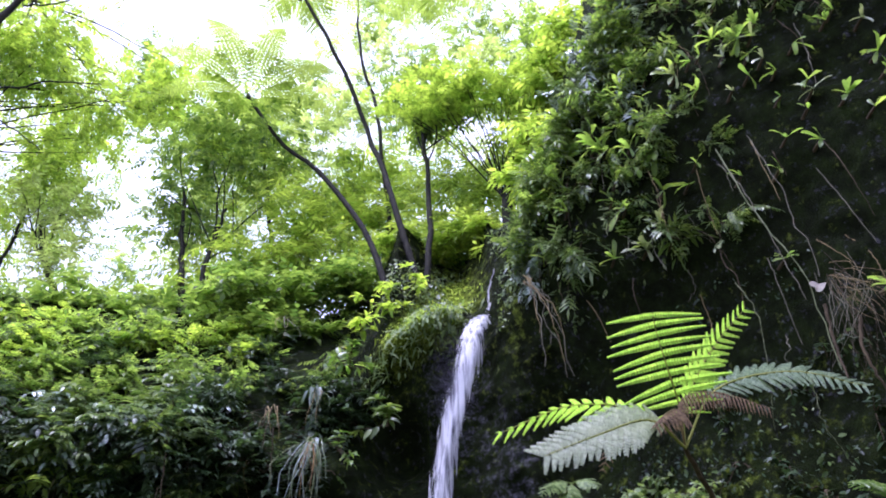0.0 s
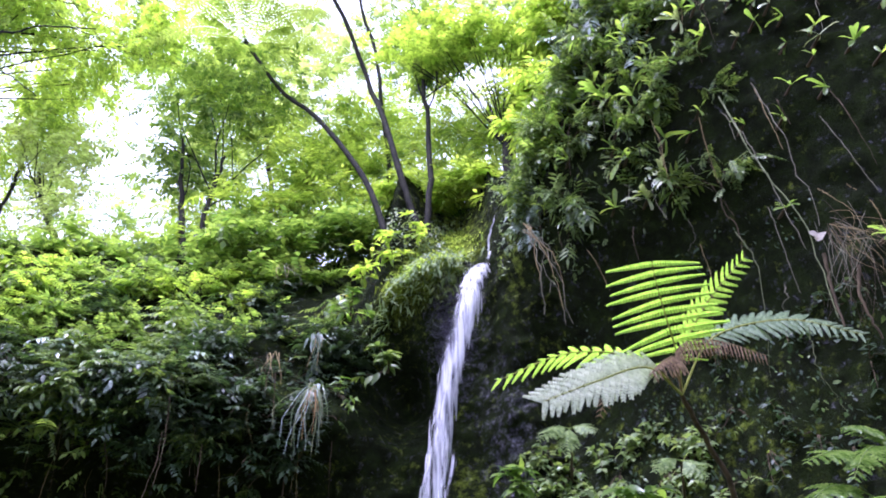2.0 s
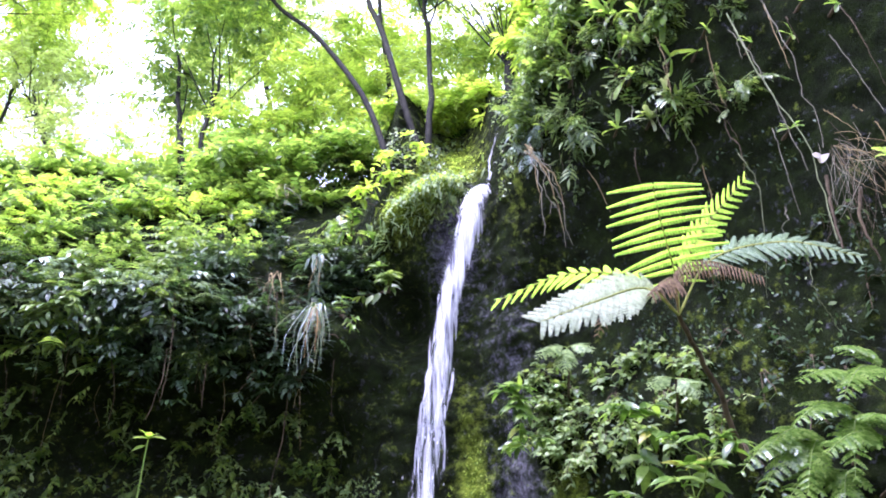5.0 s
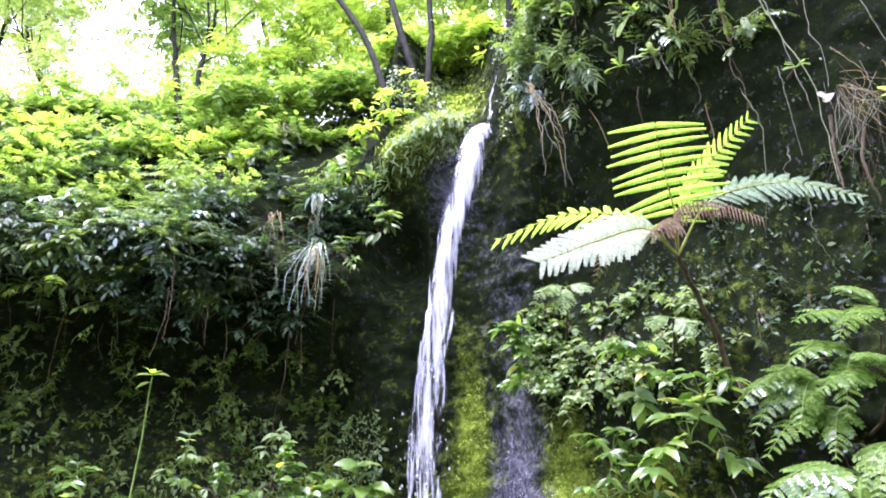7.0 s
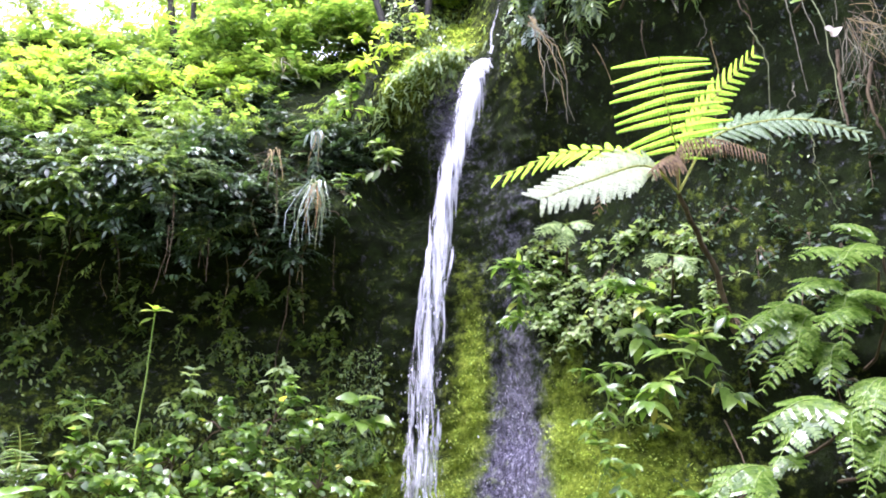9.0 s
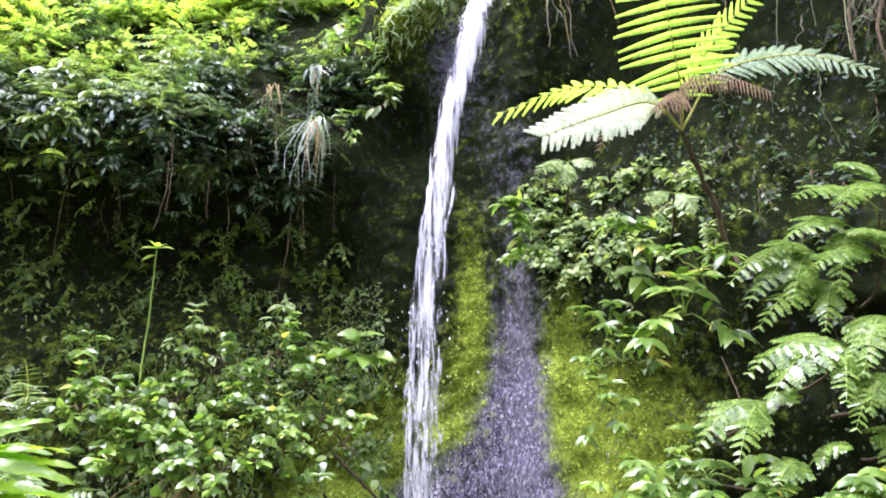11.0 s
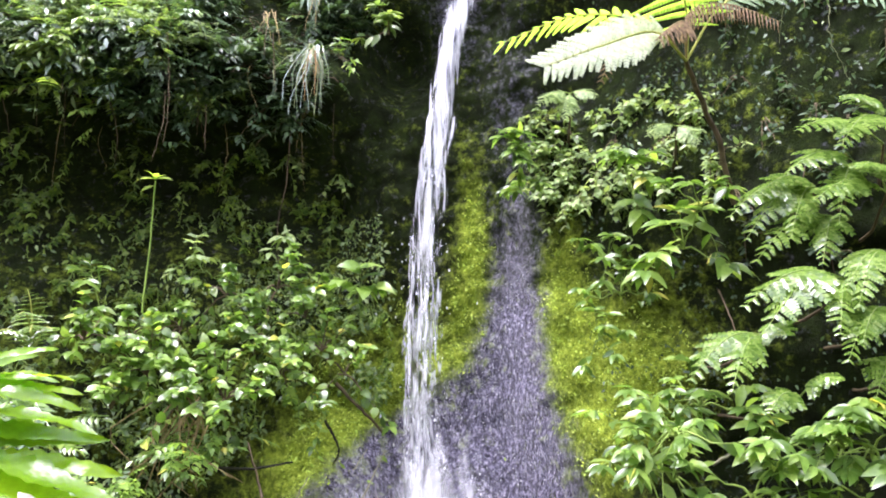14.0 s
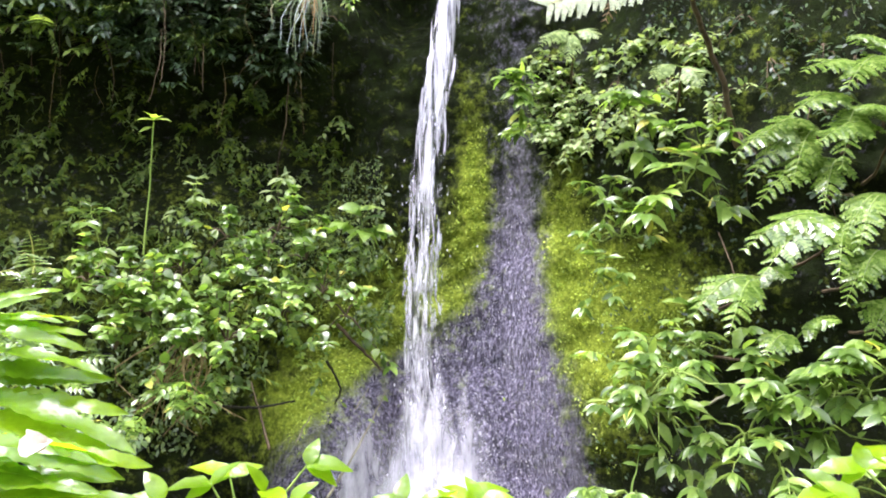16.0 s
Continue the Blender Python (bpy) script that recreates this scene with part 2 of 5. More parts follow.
def quads(name, vf, mat):
    v, f = vf
    me = bpy.data.meshes.new(name)
    me.vertices.add(len(v))
    me.vertices.foreach_set("co", np.ascontiguousarray(v, dtype=np.float32).ravel())
    me.loops.add(f.size)
    me.loops.foreach_set("vertex_index", np.ascontiguousarray(f, dtype=np.int32).ravel())
    me.polygons.add(len(f))
    me.polygons.foreach_set("loop_start", np.arange(0, f.size, 4, dtype=np.int32))
    me.update(calc_edges=True)
    me.polygons.foreach_set("use_smooth", np.ones(len(f), dtype=bool))
    me.materials.append(mat)
    return me


def thing(name, loc, label, category, group="", kind=""):
    ob = new(name)
    ob.empty_display_size = 0.1
    ob.location = loc
    return tagged(ob, label, category, group, kind)


def part(name, vf, mat, parent, label="", kind=""):
    base = np.array(parent.matrix_basis.translation)
    ob = new(name, quads(name, (vf[0] - base, vf[1]), mat))
    ob.parent = parent
    return tagged(ob, label, kind=kind)


def solid(name, vf, mat, label, category, group="", kind=""):
    return tagged(new(name, quads(name, vf, mat)), label, category, group, kind)


def unit(a):
    a = np.asarray(a, dtype=float)
    return a / np.maximum(np.linalg.norm(a, axis=-1, keepdims=True), 1e-9)


def join(items):
    vs, fs, n = [], [], 0
    for v, f in items:
        vs.append(v)
        fs.append(f + n)
        n += len(v)
    return np.concatenate(vs), np.concatenate(fs)


def frames(d, up):
    """Turns with y along d and z as near to up as can be."""
    d = unit(d)
    up = np.broadcast_to(np.asarray(up, dtype=float), d.shape)
    x = unit(np.cross(d, up))
    return np.stack([x, d, np.cross(x, d)], axis=-1)


def scatter(shape, locs, d, up, size):
    """Many copies of a small shape in one mesh."""
    v, f = shape
    m = frames(d, up)
    size = np.broadcast_to(np.asarray(size, dtype=float), (len(locs),))
    out = np.einsum("nij,mj->nmi", m, v) * size[:, None, None] + np.asarray(locs)[:, None, :]
    fo = f[None] + (np.arange(len(locs)) * len(v))[:, None, None]
    return out.reshape(-1, 3), fo.reshape(-1, 4)


def pieces(name, mesh, parent, locs, d, up, size, holder=None):
    """The same as single objects that share one mesh."""
    base = np.array(parent.matrix_basis.translation)
    m = frames(np.asarray(d), up)
    size = np.broadcast_to(np.asarray(size, dtype=float), (len(locs),))
    for k in range(len(locs)):
        ob = new(name, mesh[k % len(mesh)])
        mm = Matrix((m[k] * size[k]).tolist()).to_4x4()
        mm.translation = Vector(np.asarray(locs[k]) - base)
        ob.parent = holder or parent
        ob.matrix_basis = mm


def blade(ts, ws, droop=0.15, fold=0.25, wave=0.0):
    """A folded leaf blade of length 1 along y."""
    v, f = [], []
    for k, (t, w) in enumerate(zip(ts, ws)):
        z = -droop * t * t
        zz = z + fold * w + wave * math.sin(k * 2.4)
        v += [(-w, t - 0.1 * w, zz), (0, t, z), (w, t - 0.1 * w, zz - 1.6 * wave * math.sin(k * 1.7))]
        if k:
            a = 3 * (k - 1)
            f += [(a, a + 1, a + 4, a + 3), (a + 1, a + 2, a + 5, a + 4)]
    return np.array(v, dtype=float), np.array(f)


def pinna_shape(n=9, width=0.13):
    """A toothed fern leaflet of length 1 along y."""
    v, f = [], []
    for k in range(n):
        t0, t1 = k / n, (k + 0.92) / n
        w = width * (1 - 0.75 * (k / n) ** 2)
        for s in (-1, 1):
            a = len(v)
            v += [(0, t0, 0), (s * w, t0 + 0.55 / n, -0.02), (s * w * 0.9, t1 + 0.35 / n, -0.025), (0, t1, 0)]
            f.append((a, a + 1, a + 2, a + 3) if s > 0 else (a + 3, a + 2, a + 1, a))
    v = np.array(v)
    v[:, 2] -= 0.18 * v[:, 1] ** 2
    return v, np.array(f)


def toothed(n, width, droop=0.25, fold=0.35):
    """A long leaflet of length 1 along y with a saw-toothed, slightly waved edge."""
    ts, ws = [0.0], [0.015]
    for k in range(n):
        t = (k + 1) / (n + 1)
        w = width * math.sin(math.pi * min(1.0, 0.12 + 0.88 * t)) ** 0.6
        ts += [t, t + 0.35 / (n + 1)]
        ws += [w * 1.08, w * 0.8]
    v, f = blade(ts + [1.0], ws + [0.003], droop, fold)
    v[:, 2] += 0.012 * np.sin(v[:, 1] * 17 + np.sign(v[:, 0]) * 1.3)
    return v, f


def tube(pts, r0, r1, sides=6):
    pts = np.asarray(pts, dtype=float)
    n = len(pts)
    d = unit(np.gradient(pts, axis=0))
    ref = np.array((0.31, 0.9, 0.2)) if abs(d[0][2]) > 0.7 else np.array((0, 0, 1.0))
    m = frames(d, ref)
    a = np.arange(sides) / sides * 2 * math.pi
    ring = np.stack([np.cos(a), np.zeros(sides), np.sin(a)], -1)
    r = np.linspace(r0, r1, n)
    v = pts[:, None] + np.einsum("nij,mj->nmi", m, ring) * r[:, None, None]
    f = [(i * sides + j, i * sides + (j + 1) % sides, (i + 1) * sides + (j + 1) % sides, (i + 1) * sides + j)
         for i in range(n - 1) for j in range(sides)]
    return v.reshape(-1, 3), np.array(f)


def bend(ctrl, n=12, jitter=0.0):
    """A smooth line through a few points."""
    c = np.asarray(ctrl, dtype=float)
    if len(c) == 2:
        c = np.array([c[0], (c[0] + c[1]) / 2, c[1]])
    s = np.r_[0, np.cumsum(np.linalg.norm(np.diff(c, axis=0), axis=1))]
    p = np.concatenate([[2 * c[0] - c[1]], c, [2 * c[-1] - c[-2]]])
    out = []
    for u in np.linspace(0, s[-1] * 0.9999, n):
        i = int(np.searchsorted(s, u, side="right") - 1)
        t = (u - s[i]) / (s[i + 1] - s[i])
        a, b, e, g = p[i], p[i + 1], p[i + 2], p[i + 3]
        out.append(0.5 * (2 * b + (e - a) * t + (2 * a - 5 * b + 4 * e - g) * t * t + (3 * b - a - 3 * e + g) * t ** 3))
    out = np.array(out)
    if jitter:
        out[1:-1] += rng.normal(0, jitter, out[1:-1].shape)
    return out


OVATE = blade((0, 0.15, 0.4, 0.7, 0.9, 1), (0.015, 0.13, 0.21, 0.16, 0.06, 0.008), 0.3, 0.3, 0.012)
BROAD = blade((0, 0.12, 0.35, 0.65, 0.88, 1), (0.02, 0.24, 0.36, 0.28, 0.11, 0.01), 0.3, 0.2, 0.015)
BROAD_FINE = blade((0, 0.05, 0.13, 0.24, 0.37, 0.5, 0.63, 0.76, 0.88, 0.96, 1), (0.02, 0.1, 0.19, 0.25, 0.28, 0.275, 0.24, 0.18, 0.1, 0.04, 0.006), 0.45, 0.25, 0.014)
LANCE = blade((0, 0.25, 0.6, 1), (0.015, 0.13, 0.12, 0.008), 0.3)
SMALL = blade((0, 0.35, 0.75, 1), (0.02, 0.25, 0.17, 0.01), 0.2)
RIBBON = blade((0, 0.2, 0.5, 0.8, 0.95, 1), (0.03, 0.07, 0.11, 0.13, 0.09, 0.03), 0.35, 0.3, 0.02)
PINNA = pinna_shape(12, 0.14)
LONG = toothed(11, 0.075)
PINNA_WIDE = pinna_shape(12, 0.17)
PINNA_LOBED = pinna_shape(6, 0.27)
PINNA_FAR = pinna_shape(5, 0.15)
PINNA_SLIM = pinna_shape(18, 0.07)
PINNA_FINE = pinna_shape(5, 0.075)


def spray_shape(leaf, pairs, size, spread=1.0):
    """A twig of length 1 with leaves to both sides and one at its end."""
    locs, d = [], []
    for k in range(pairs):
        t = 0.2 + 0.75 * k / pairs
        for s in (-1, 1):
            locs.append((0, t + 0.03 * s, -0.12 * t * t))
            d.append((s * spread, 0.55, -0.15 - 0.1 * t))
    locs.append((0, 0.95, -0.11))
    d.append((0, 1, -0.3))
    sizes = size * (0.8 + 0.4 * np.random.default_rng(3).random(len(locs)))
    twig = (np.array([(-0.008, 0, 0), (0.008, 0, 0), (0.006, 1, -0.12), (-0.006, 1, -0.12)], dtype=float), np.array([(0, 1, 2, 3)]))
    return join([scatter(leaf, np.array(locs), np.array(d, dtype=float), (0, 0, 1), sizes), twig])


LEAFLET = blade((0, 0.42, 1), (0.02, 0.24, 0.01), 0.2)
SPRAY = spray_shape(LEAFLET, 4, 0.36)
SPRAY_FINE = spray_shape(LEAFLET, 6, 0.22)
SPRAY_BIG = spray_shape(blade((0, 0.4, 1), (0.015, 0.14, 0.008), 0.3), 3, 0.55)
SPRAY_LAYER = spray_shape(blade((0, 0.22, 0.6, 1), (0.015, 0.16, 0.18, 0.008), 0.3, 0.3), 3, 0.5)

def _ip(x, xs, ys): return float(np.interp(x, xs, ys))
def _bump(v, c, w): return math.exp(-((v - c) / w) ** 2)
def ztop(x):
    return _ip(x, (-9, -5, -2, -0.9, -0.3, 0.55, 0.75, 1.5, 2.6, 4, 9), (4.2, 4.6, 5.0, 5.7, 6.05, 6.1, 6.6, 8.2, 10.4, 12.5, 14))
def wall_y(x, z):
    """Depth of the gorge's rock face at x and height z."""
    y = _ip(x, (-10, -7, -5, -3, -1.5, -0.4, 0.5, 1.0, 1.6, 2.4, 3.4, 4.6, 7, 9), (0.5, 4.0, 5.6, 6.5, 6.9, 7.05, 6.9, 6.45, 5.8, 5.1, 4.3, 3.4, 1.2, -1))
    left = min(1, max(0, (-0.55 - x) / 0.5))
    chute = _bump(x, 0.15, 0.55)
    right = min(1, max(0, (x - 0.6) / 0.5))
    top = ztop(x)
    # hollow under the planted bank, then its lip, then the bank leaning back
    y += left * (0.75 * _bump(z, 3.0, 0.75) - 0.35 * _bump(z, 4.1, 0.45) + 0.55 * max(0, z - 4.1))
    # mossy ledge beside the lip, with a dark alcove under it
    y += 0.7 * _bump(x, -0.42, 0.3) * _bump(z, 4.55, 0.42) - 0.34 * _bump(x, -0.25, 0.36) * _bump(z, 5.72 + 1.1 * (x + 0.25), 0.22)
    # the water's groove leans back
    y += chute * (0.12 * max(0, z - 1.5)) - chute * 0.5 * max(0, 1.0 - z)
    y -= 0.85 * _bump(x, -1.0, 0.5) * max(0.0, 1.2 - z)
    # hollow and overhang of the high cliff
    y += right * (0.95 * _bump(z, 4.5, 1.0) * _bump(x, 1.4, 1.1) - 0.05 * max(0, z - 5))
    y += right * 0.25 * _bump(z, 0.0, 1.2) * -1
    y -= 0.5 * _bump(x, 1.45, 0.5) * max(0.0, 1.9 - z) * min(1.0, max(0.0, z - 0.2))
    # dark recess behind the shrubs at its foot; unseen brow added far up to block skylight
    y += 0.8 * _bump(x, 2.3, 0.75) * _bump(z, 0.75, 0.6)
    y -= right * 0.75 * min(4.5, max(0.0, z - 9.3))
    if z > top:
        y += min(z - top, 2.0) * (0.4 + 0.3 * chute + 1.8 * right) + max(0, z - top - 2.0) * 2.6
    return y


def sq(v, c, w):
    return math.exp(-((v - c) / w) ** 2)


def cover(x, z):
    """How much moss and how much water film the face carries."""
    xl = _ip(z, (0.06, 0.48, 0.87, 1.26, 1.56, 2.15, 3.2, 4.5), (-1.4, -1.2, -0.8, -0.2, 0.25, 0.43, 0.45, 0.4))
    xr = _ip(z, (0, 0.7, 1.5, 2.5, 4.5), (1.1, 1.02, 0.86, 0.8, 0.82))
    inside = min(1, max(0, (x - xl) / 0.4 + 0.5)) * min(1, max(0, (xr - x) / 0.34 + 0.5))
    wet = inside * _ip(z, (1.8, 2.6, 3.4, 4.4, 5.2), (1.0, 0.5, 0.2, 0.2, 0.0)) + 0.5 * sq(x, 0.1, 0.25) * sq(z, 5.4, 0.8)
    moss = 0.72 * sq(x, 0.3, 0.19) * sq(z, 2.5, 0.95) + 0.5 * sq(x, 0.0, 0.3) * sq(z, 1.6, 0.7) + 0.85 * sq(x, 0.97, 0.17) * sq(z, 1.8, 0.85)
    moss += 0.66 * sq(x, 1.45, 0.45) * sq(z, 1.55, 0.65) + 0.7 * sq(x, -1.05, 0.45) * sq(z, 0.6, 0.4) + 0.35 * sq(x, 1.2, 0.2) * sq(z, 0.8, 0.6) + 0.45 * sq(x, -0.6, 0.45) * sq(z, 1.1, 0.6)
    moss += 0.5 * sq(x, 0.25, 0.5) * sq(z, 6.8, 0.8) + 0.8 * sq(x, -0.22, 0.42) * sq(z, 5.8 + 1.1 * (x + 0.25), 0.34) + 0.75 * sq(x, 0.68, 0.12) * sq(z, 5.7, 0.55) + 0.1 * sq(x, 2.0, 0.6) * sq(z, 3.3, 0.7)
    moss += 0.06 * sq(x, 2.3, 0.9) * sq(z, 3.6, 0.9)
    moss += 0.22 * (x < -0.3) * sq(z, 1.4, 1.2) + 0.05 * (x < 1.2 or z < 2.5)
    return min(1, moss) * (1 - 0.8 * inside), min(1, wet)


def relief(x, z):
    """Lumps and ledges of the rock."""
    m, w = cover(x, z)
    a = 0.17 * noise.fractal((x * 0.8, 4.0, z * 0.8), 0.9, 2.1, 3) + 0.07 * noise.fractal((x * 2.6, 1.0, z * 3.4), 0.7, 2.0, 4)
    a -= 0.05 * abs(noise.noise((x * 3.1, 7.0, z * 5.0))) + 0.03 * abs(noise.noise((x * 9.0, 3.0, z * 11.0)))
    a += 0.014 * noise.noise((x * 19.0, 5.0, z * 17.0))
    return (a + 0.05 * m * noise.noise((x * 9, 2.0, z * 7))) * (1 - 0.6 * w), m, w


def on_wall(x, z, out=0.0):
    return np.array((x, wall_y(x, z) + relief(x, z)[0] - out, z))


# ---- the gorge: ground and rock face ----
def ground_sheet():
    """The gorge floor, an unseen far side added behind the viewer to cut light, and the plateau round it."""
    xs = np.r_[-400, -120, -40, -20, np.linspace(-14, 14, 57), 20, 40, 120, 400]
    ys = np.r_[-400, -120, -40, -20, np.linspace(-14, 9, 47), 12, 16, 40, 120, 400]
    v = []
    for y in ys:
        for x in xs:
            z = 0.12 * noise.noise((x * 0.9, y * 0.9, 3)) + 0.05 * noise.noise((x * 4, y * 4, 1))
            # unseen rise, added to keep low skylight off the rock face
            rise = max(0.0, -3.5 - y) * 1.3 + max(0.0, x - 8.5) * 1.5
            z += min(6.5, rise) * (1 + 0.12 * noise.noise((x * 0.3, y * 0.3, 9)))
            z = max(z, min(9.0, max(0.0, y - 9) * 1.3), min(6.0, max(0.0, -11 - x) * 0.8))
            z -= 0.24 * min(1.0, max(0.0, y - 3.5)) * (y < 9.2 and abs(x) < 9)
            v.append((x, y, z))
    n = len(xs)
    f = [(j * n + i, j * n + i + 1, (j + 1) * n + i + 1, (j + 1) * n + i) for j in range(len(ys) - 1) for i in range(n - 1)]
    return np.array(v), np.array(f)


solid("ground", ground_sheet(), SOIL, "damp dark soil and leaf litter on the gorge floor", "ground", kind="structure")


def face(name, xs, zs, label):
    n = len(xs)
    v, moss, wet = [], [], []
    for z in zs:
        for x in xs:
            a, m, w = relief(x, z)
            v.append((x, wall_y(x, z) + a, z))
            moss.append(m)
            wet.append(w)
    f = np.array([(j * n + i, j * n + i + 1, (j + 1) * n + i + 1, (j + 1) * n + i) for j in range(len(zs) - 1) for i in range(n - 1)])
    ob = solid(name, (np.array(v), f), ROCK, label, "cliff", kind="structure")
    for key, values in (("moss", moss), ("wet", wet)):
        ob.data.attributes.new(key, "FLOAT", "POINT").data.foreach_set("value", values)
    return ob


face("cliff_left", np.r_[np.linspace(-10, -5.2, 24), np.linspace(-5, -0.96, 91)], np.linspace(-0.3, 9, 210), "dark earthy cliff with a shaded hollow under a planted bank")
face("cliff_middle", np.linspace(-1, 1.4, 96), np.linspace(-0.3, 9, 330), "wet volcanic rock groove with bright moss beside the waterfall")
face("cliff_right", np.r_[np.linspace(1.36, 4.2, 73), np.linspace(4.5, 9.2, 16)], np.linspace(-0.3, 14, 320), "tall dark overhanging cliff with roots and ferns")

# ---- waterfall ----
def ribbon(line, widths, depth=0.05, across=7, fade=0.03):
    """A curved band of water: line gives its middle, bulging towards the viewer."""
    v, f, body = [], [], []
    n = len(line)
    for i, (p, w) in enumerate(zip(line, widths)):
        for j in range(across):
            u = j / (across - 1) * 2 - 1
            v.append((p[0] + u * w * (1 + 0.14 * noise.noise((p[2] * 2.2, u * 2, 5))), p[1] - depth * (1 - u * u) + 0.03 * noise.noise((u * 3, p[2] * 2.5, 7)), p[2]))
            body.append((1 - u * u) * _ip(p[2], (0.3, 1.0, 2.5, 4.5), (0.9, 0.62, 0.62, 1.0)) * min(1, i / (fade * n), (n - 1 - i) / (0.06 * n)))
            if i and j:
                a = i * across + j
                f.append((a - 1 - across, a - across, a, a - 1))
    return np.array(v), np.array(f), body


def water(name, rb, mat, label=""):
    ob = part(name, rb[:2], mat, fall, label)
    ob.data.attributes.new("body", "FLOAT", "POINT").data.foreach_set("value", rb[2])


FALL_LINE = [(0.47, 7.27, 5.98), (0.38, 7.13, 5.80), (0.30, 7.00, 5.52), (0.22, 6.92, 5.13), (0.05, 6.88, 4.44), (-0.04, 6.82, 3.75), (-0.15, 6.75, 2.71), (-0.21, 6.65, 1.75), (-0.21, 6.55, 1.09), (-0.20, 6.45, 0.55), (-0.19, 6.40, 0.00)]
fall = thing("waterfall", (FALL_LINE[-1][0], FALL_LINE[-1][1], 0.0), "narrow white waterfall dropping down a dark rock groove", "waterfall")
mid = bend(FALL_LINE, 80)
zz = mid[:, 2]
half = np.interp(zz, (-0.1, 0.6, 2, 3.5, 4.4, 5.0, 5.6, 5.9, 6.2), (0.17, 0.14, 0.135, 0.135, 0.145, 0.165, 0.17, 0.15, 0.08))
water("stream", ribbon(mid, half, 0.08, 9), WATER)
for k in range(26):
    off = rng.uniform(-0.1, 0.12)
    a = int(rng.integers(24, 60))
    ln = mid[a:a + int(rng.integers(14, 30))].copy()
    ln[:, 0] += off + 0.02 * np.sin(np.arange(len(ln)) * 0.7 + k)
    ln[:, 1] -= 0.06 + 0.08 * rng.random()
    water("strand", ribbon(ln, np.full(len(ln), rng.uniform(0.025, 0.05)), 0.02, 5, 0.25), THIN_WATER)
upper = np.array([on_wall(0.47 + 0.15 * u + 0.02 * math.sin(9 * u), 5.95 + 0.95 * u, 0.03) for u in np.linspace(1, 0, 20)])
water("upper_stream", ribbon(upper, np.linspace(0.012, 0.035, 20), 0.01, 5, 0.3), THIN_WATER, "shallow stream running down to the lip")
veil = mid[34:].copy()
veil[:, 0] += 0.1
veil[:, 1] += 0.08
water("veil", ribbon(veil, np.linspace(0.1, 0.26, len(veil)), 0.02, 9, 0.3), THIN_WATER, "thin broken veil of drops")
for k in range(4):
    x0 = -0.32 + 0.13 * k
    top_z = 0.75 + 0.35 * (k in (1, 2))
    ln = np.array([(x0 + 0.25 * (x0 + 0.12) * (1 - t_), 6.3 - 0.1 * (1 - t_) - 0.02 * k, top_z * t_ - 0.1) for t_ in np.linspace(1, 0, 12)])
    water("splash", ribbon(ln, np.linspace(0.1, 0.2, 12), 0.04, 7, 0.35), MIST, "soft white splash at the foot of the fall")
for x0, w in ((-0.2, 0.3), (0.0, 0.4), (0.16, 0.32), (-0.62, 0.3)):
    ln = np.array([(x0, 6.15 - 0.12 * (1 - t_) - 0.1 * w, 1.15 * t_ - 0.1) for t_ in np.linspace(1, 0, 12)])
    water("spray", ribbon(ln, np.linspace(0.5 * w, w, 12), 0.05, 9, 0.5), MIST, "drifting spray at the foot of the fall")
# drops
n = 130
dz = rng.uniform(0, 3.2, n) ** 1.0
dx = np.interp(dz, zz[::-1], mid[::-1, 0]) + rng.normal(0, 1, n) * np.interp(dz, (0, 1, 3.2), (0.3, 0.16, 0.1))
dy = np.interp(dz, zz[::-1], mid[::-1, 1]) - rng.uniform(0, 0.25, n)
DROP = blade((0, 0.3, 0.7, 1), (0.02, 0.22, 0.22, 0.02), 0, 0)
part("drops", scatter(DROP, np.stack([dx, dy, dz], -1), np.tile((0.02, 0.05, -1.0), (n, 1)), (0, -1, 0), rng.uniform(0.01, 0.03, n)), DROPS, fall, kind="stuff")
# white flecks laid on the rock as spatter and as its glints
n = 1300
dz = rng.uniform(0, 1, n) ** 1.5 * 2.6
dx = rng.normal(0.38, 0.27, n) + 0.12 * (1.3 - dz) * rng.normal(0, 1, n)
dp = np.array([on_wall(dx[k], dz[k], 0.012) for k in range(n) if cover(dx[k], dz[k])[1] > 0.35])
part("spatter", scatter(DROP, dp, rng.normal(0, 0.25, dp.shape) + (0, 0, -1.0), (0, -1, 0), rng.uniform(0.003, 0.013, len(dp))), DROPS, fall, "glittering spatter on the wet rock", "stuff")

# ---- plants ----
LEAF_MESHES = {}


def leaf_mesh(shape_name, shape, mat):
    key = shape_name + mat.name
    if key not in LEAF_MESHES:
        LEAF_MESHES[key] = [quads("leaf", shape, mat)]
    return LEAF_MESHES[key]


def stems_from(base, n, lean, length, spread, sag):
    out = []
    base = np.asarray(base, dtype=float)
    for _ in range(n):
        d = unit(np.asarray(lean) + rng.normal(0, spread, 3))
        ln = length * rng.uniform(0.6, 1.1)
        t = np.linspace(0, 1, 7)[:, None]
        out.append(base + d * ln * t + np.array((0, 0, -sag * ln)) * t ** 2 + np.array((0, 0, 0.02)) * np.sin(t * 9))
    return out


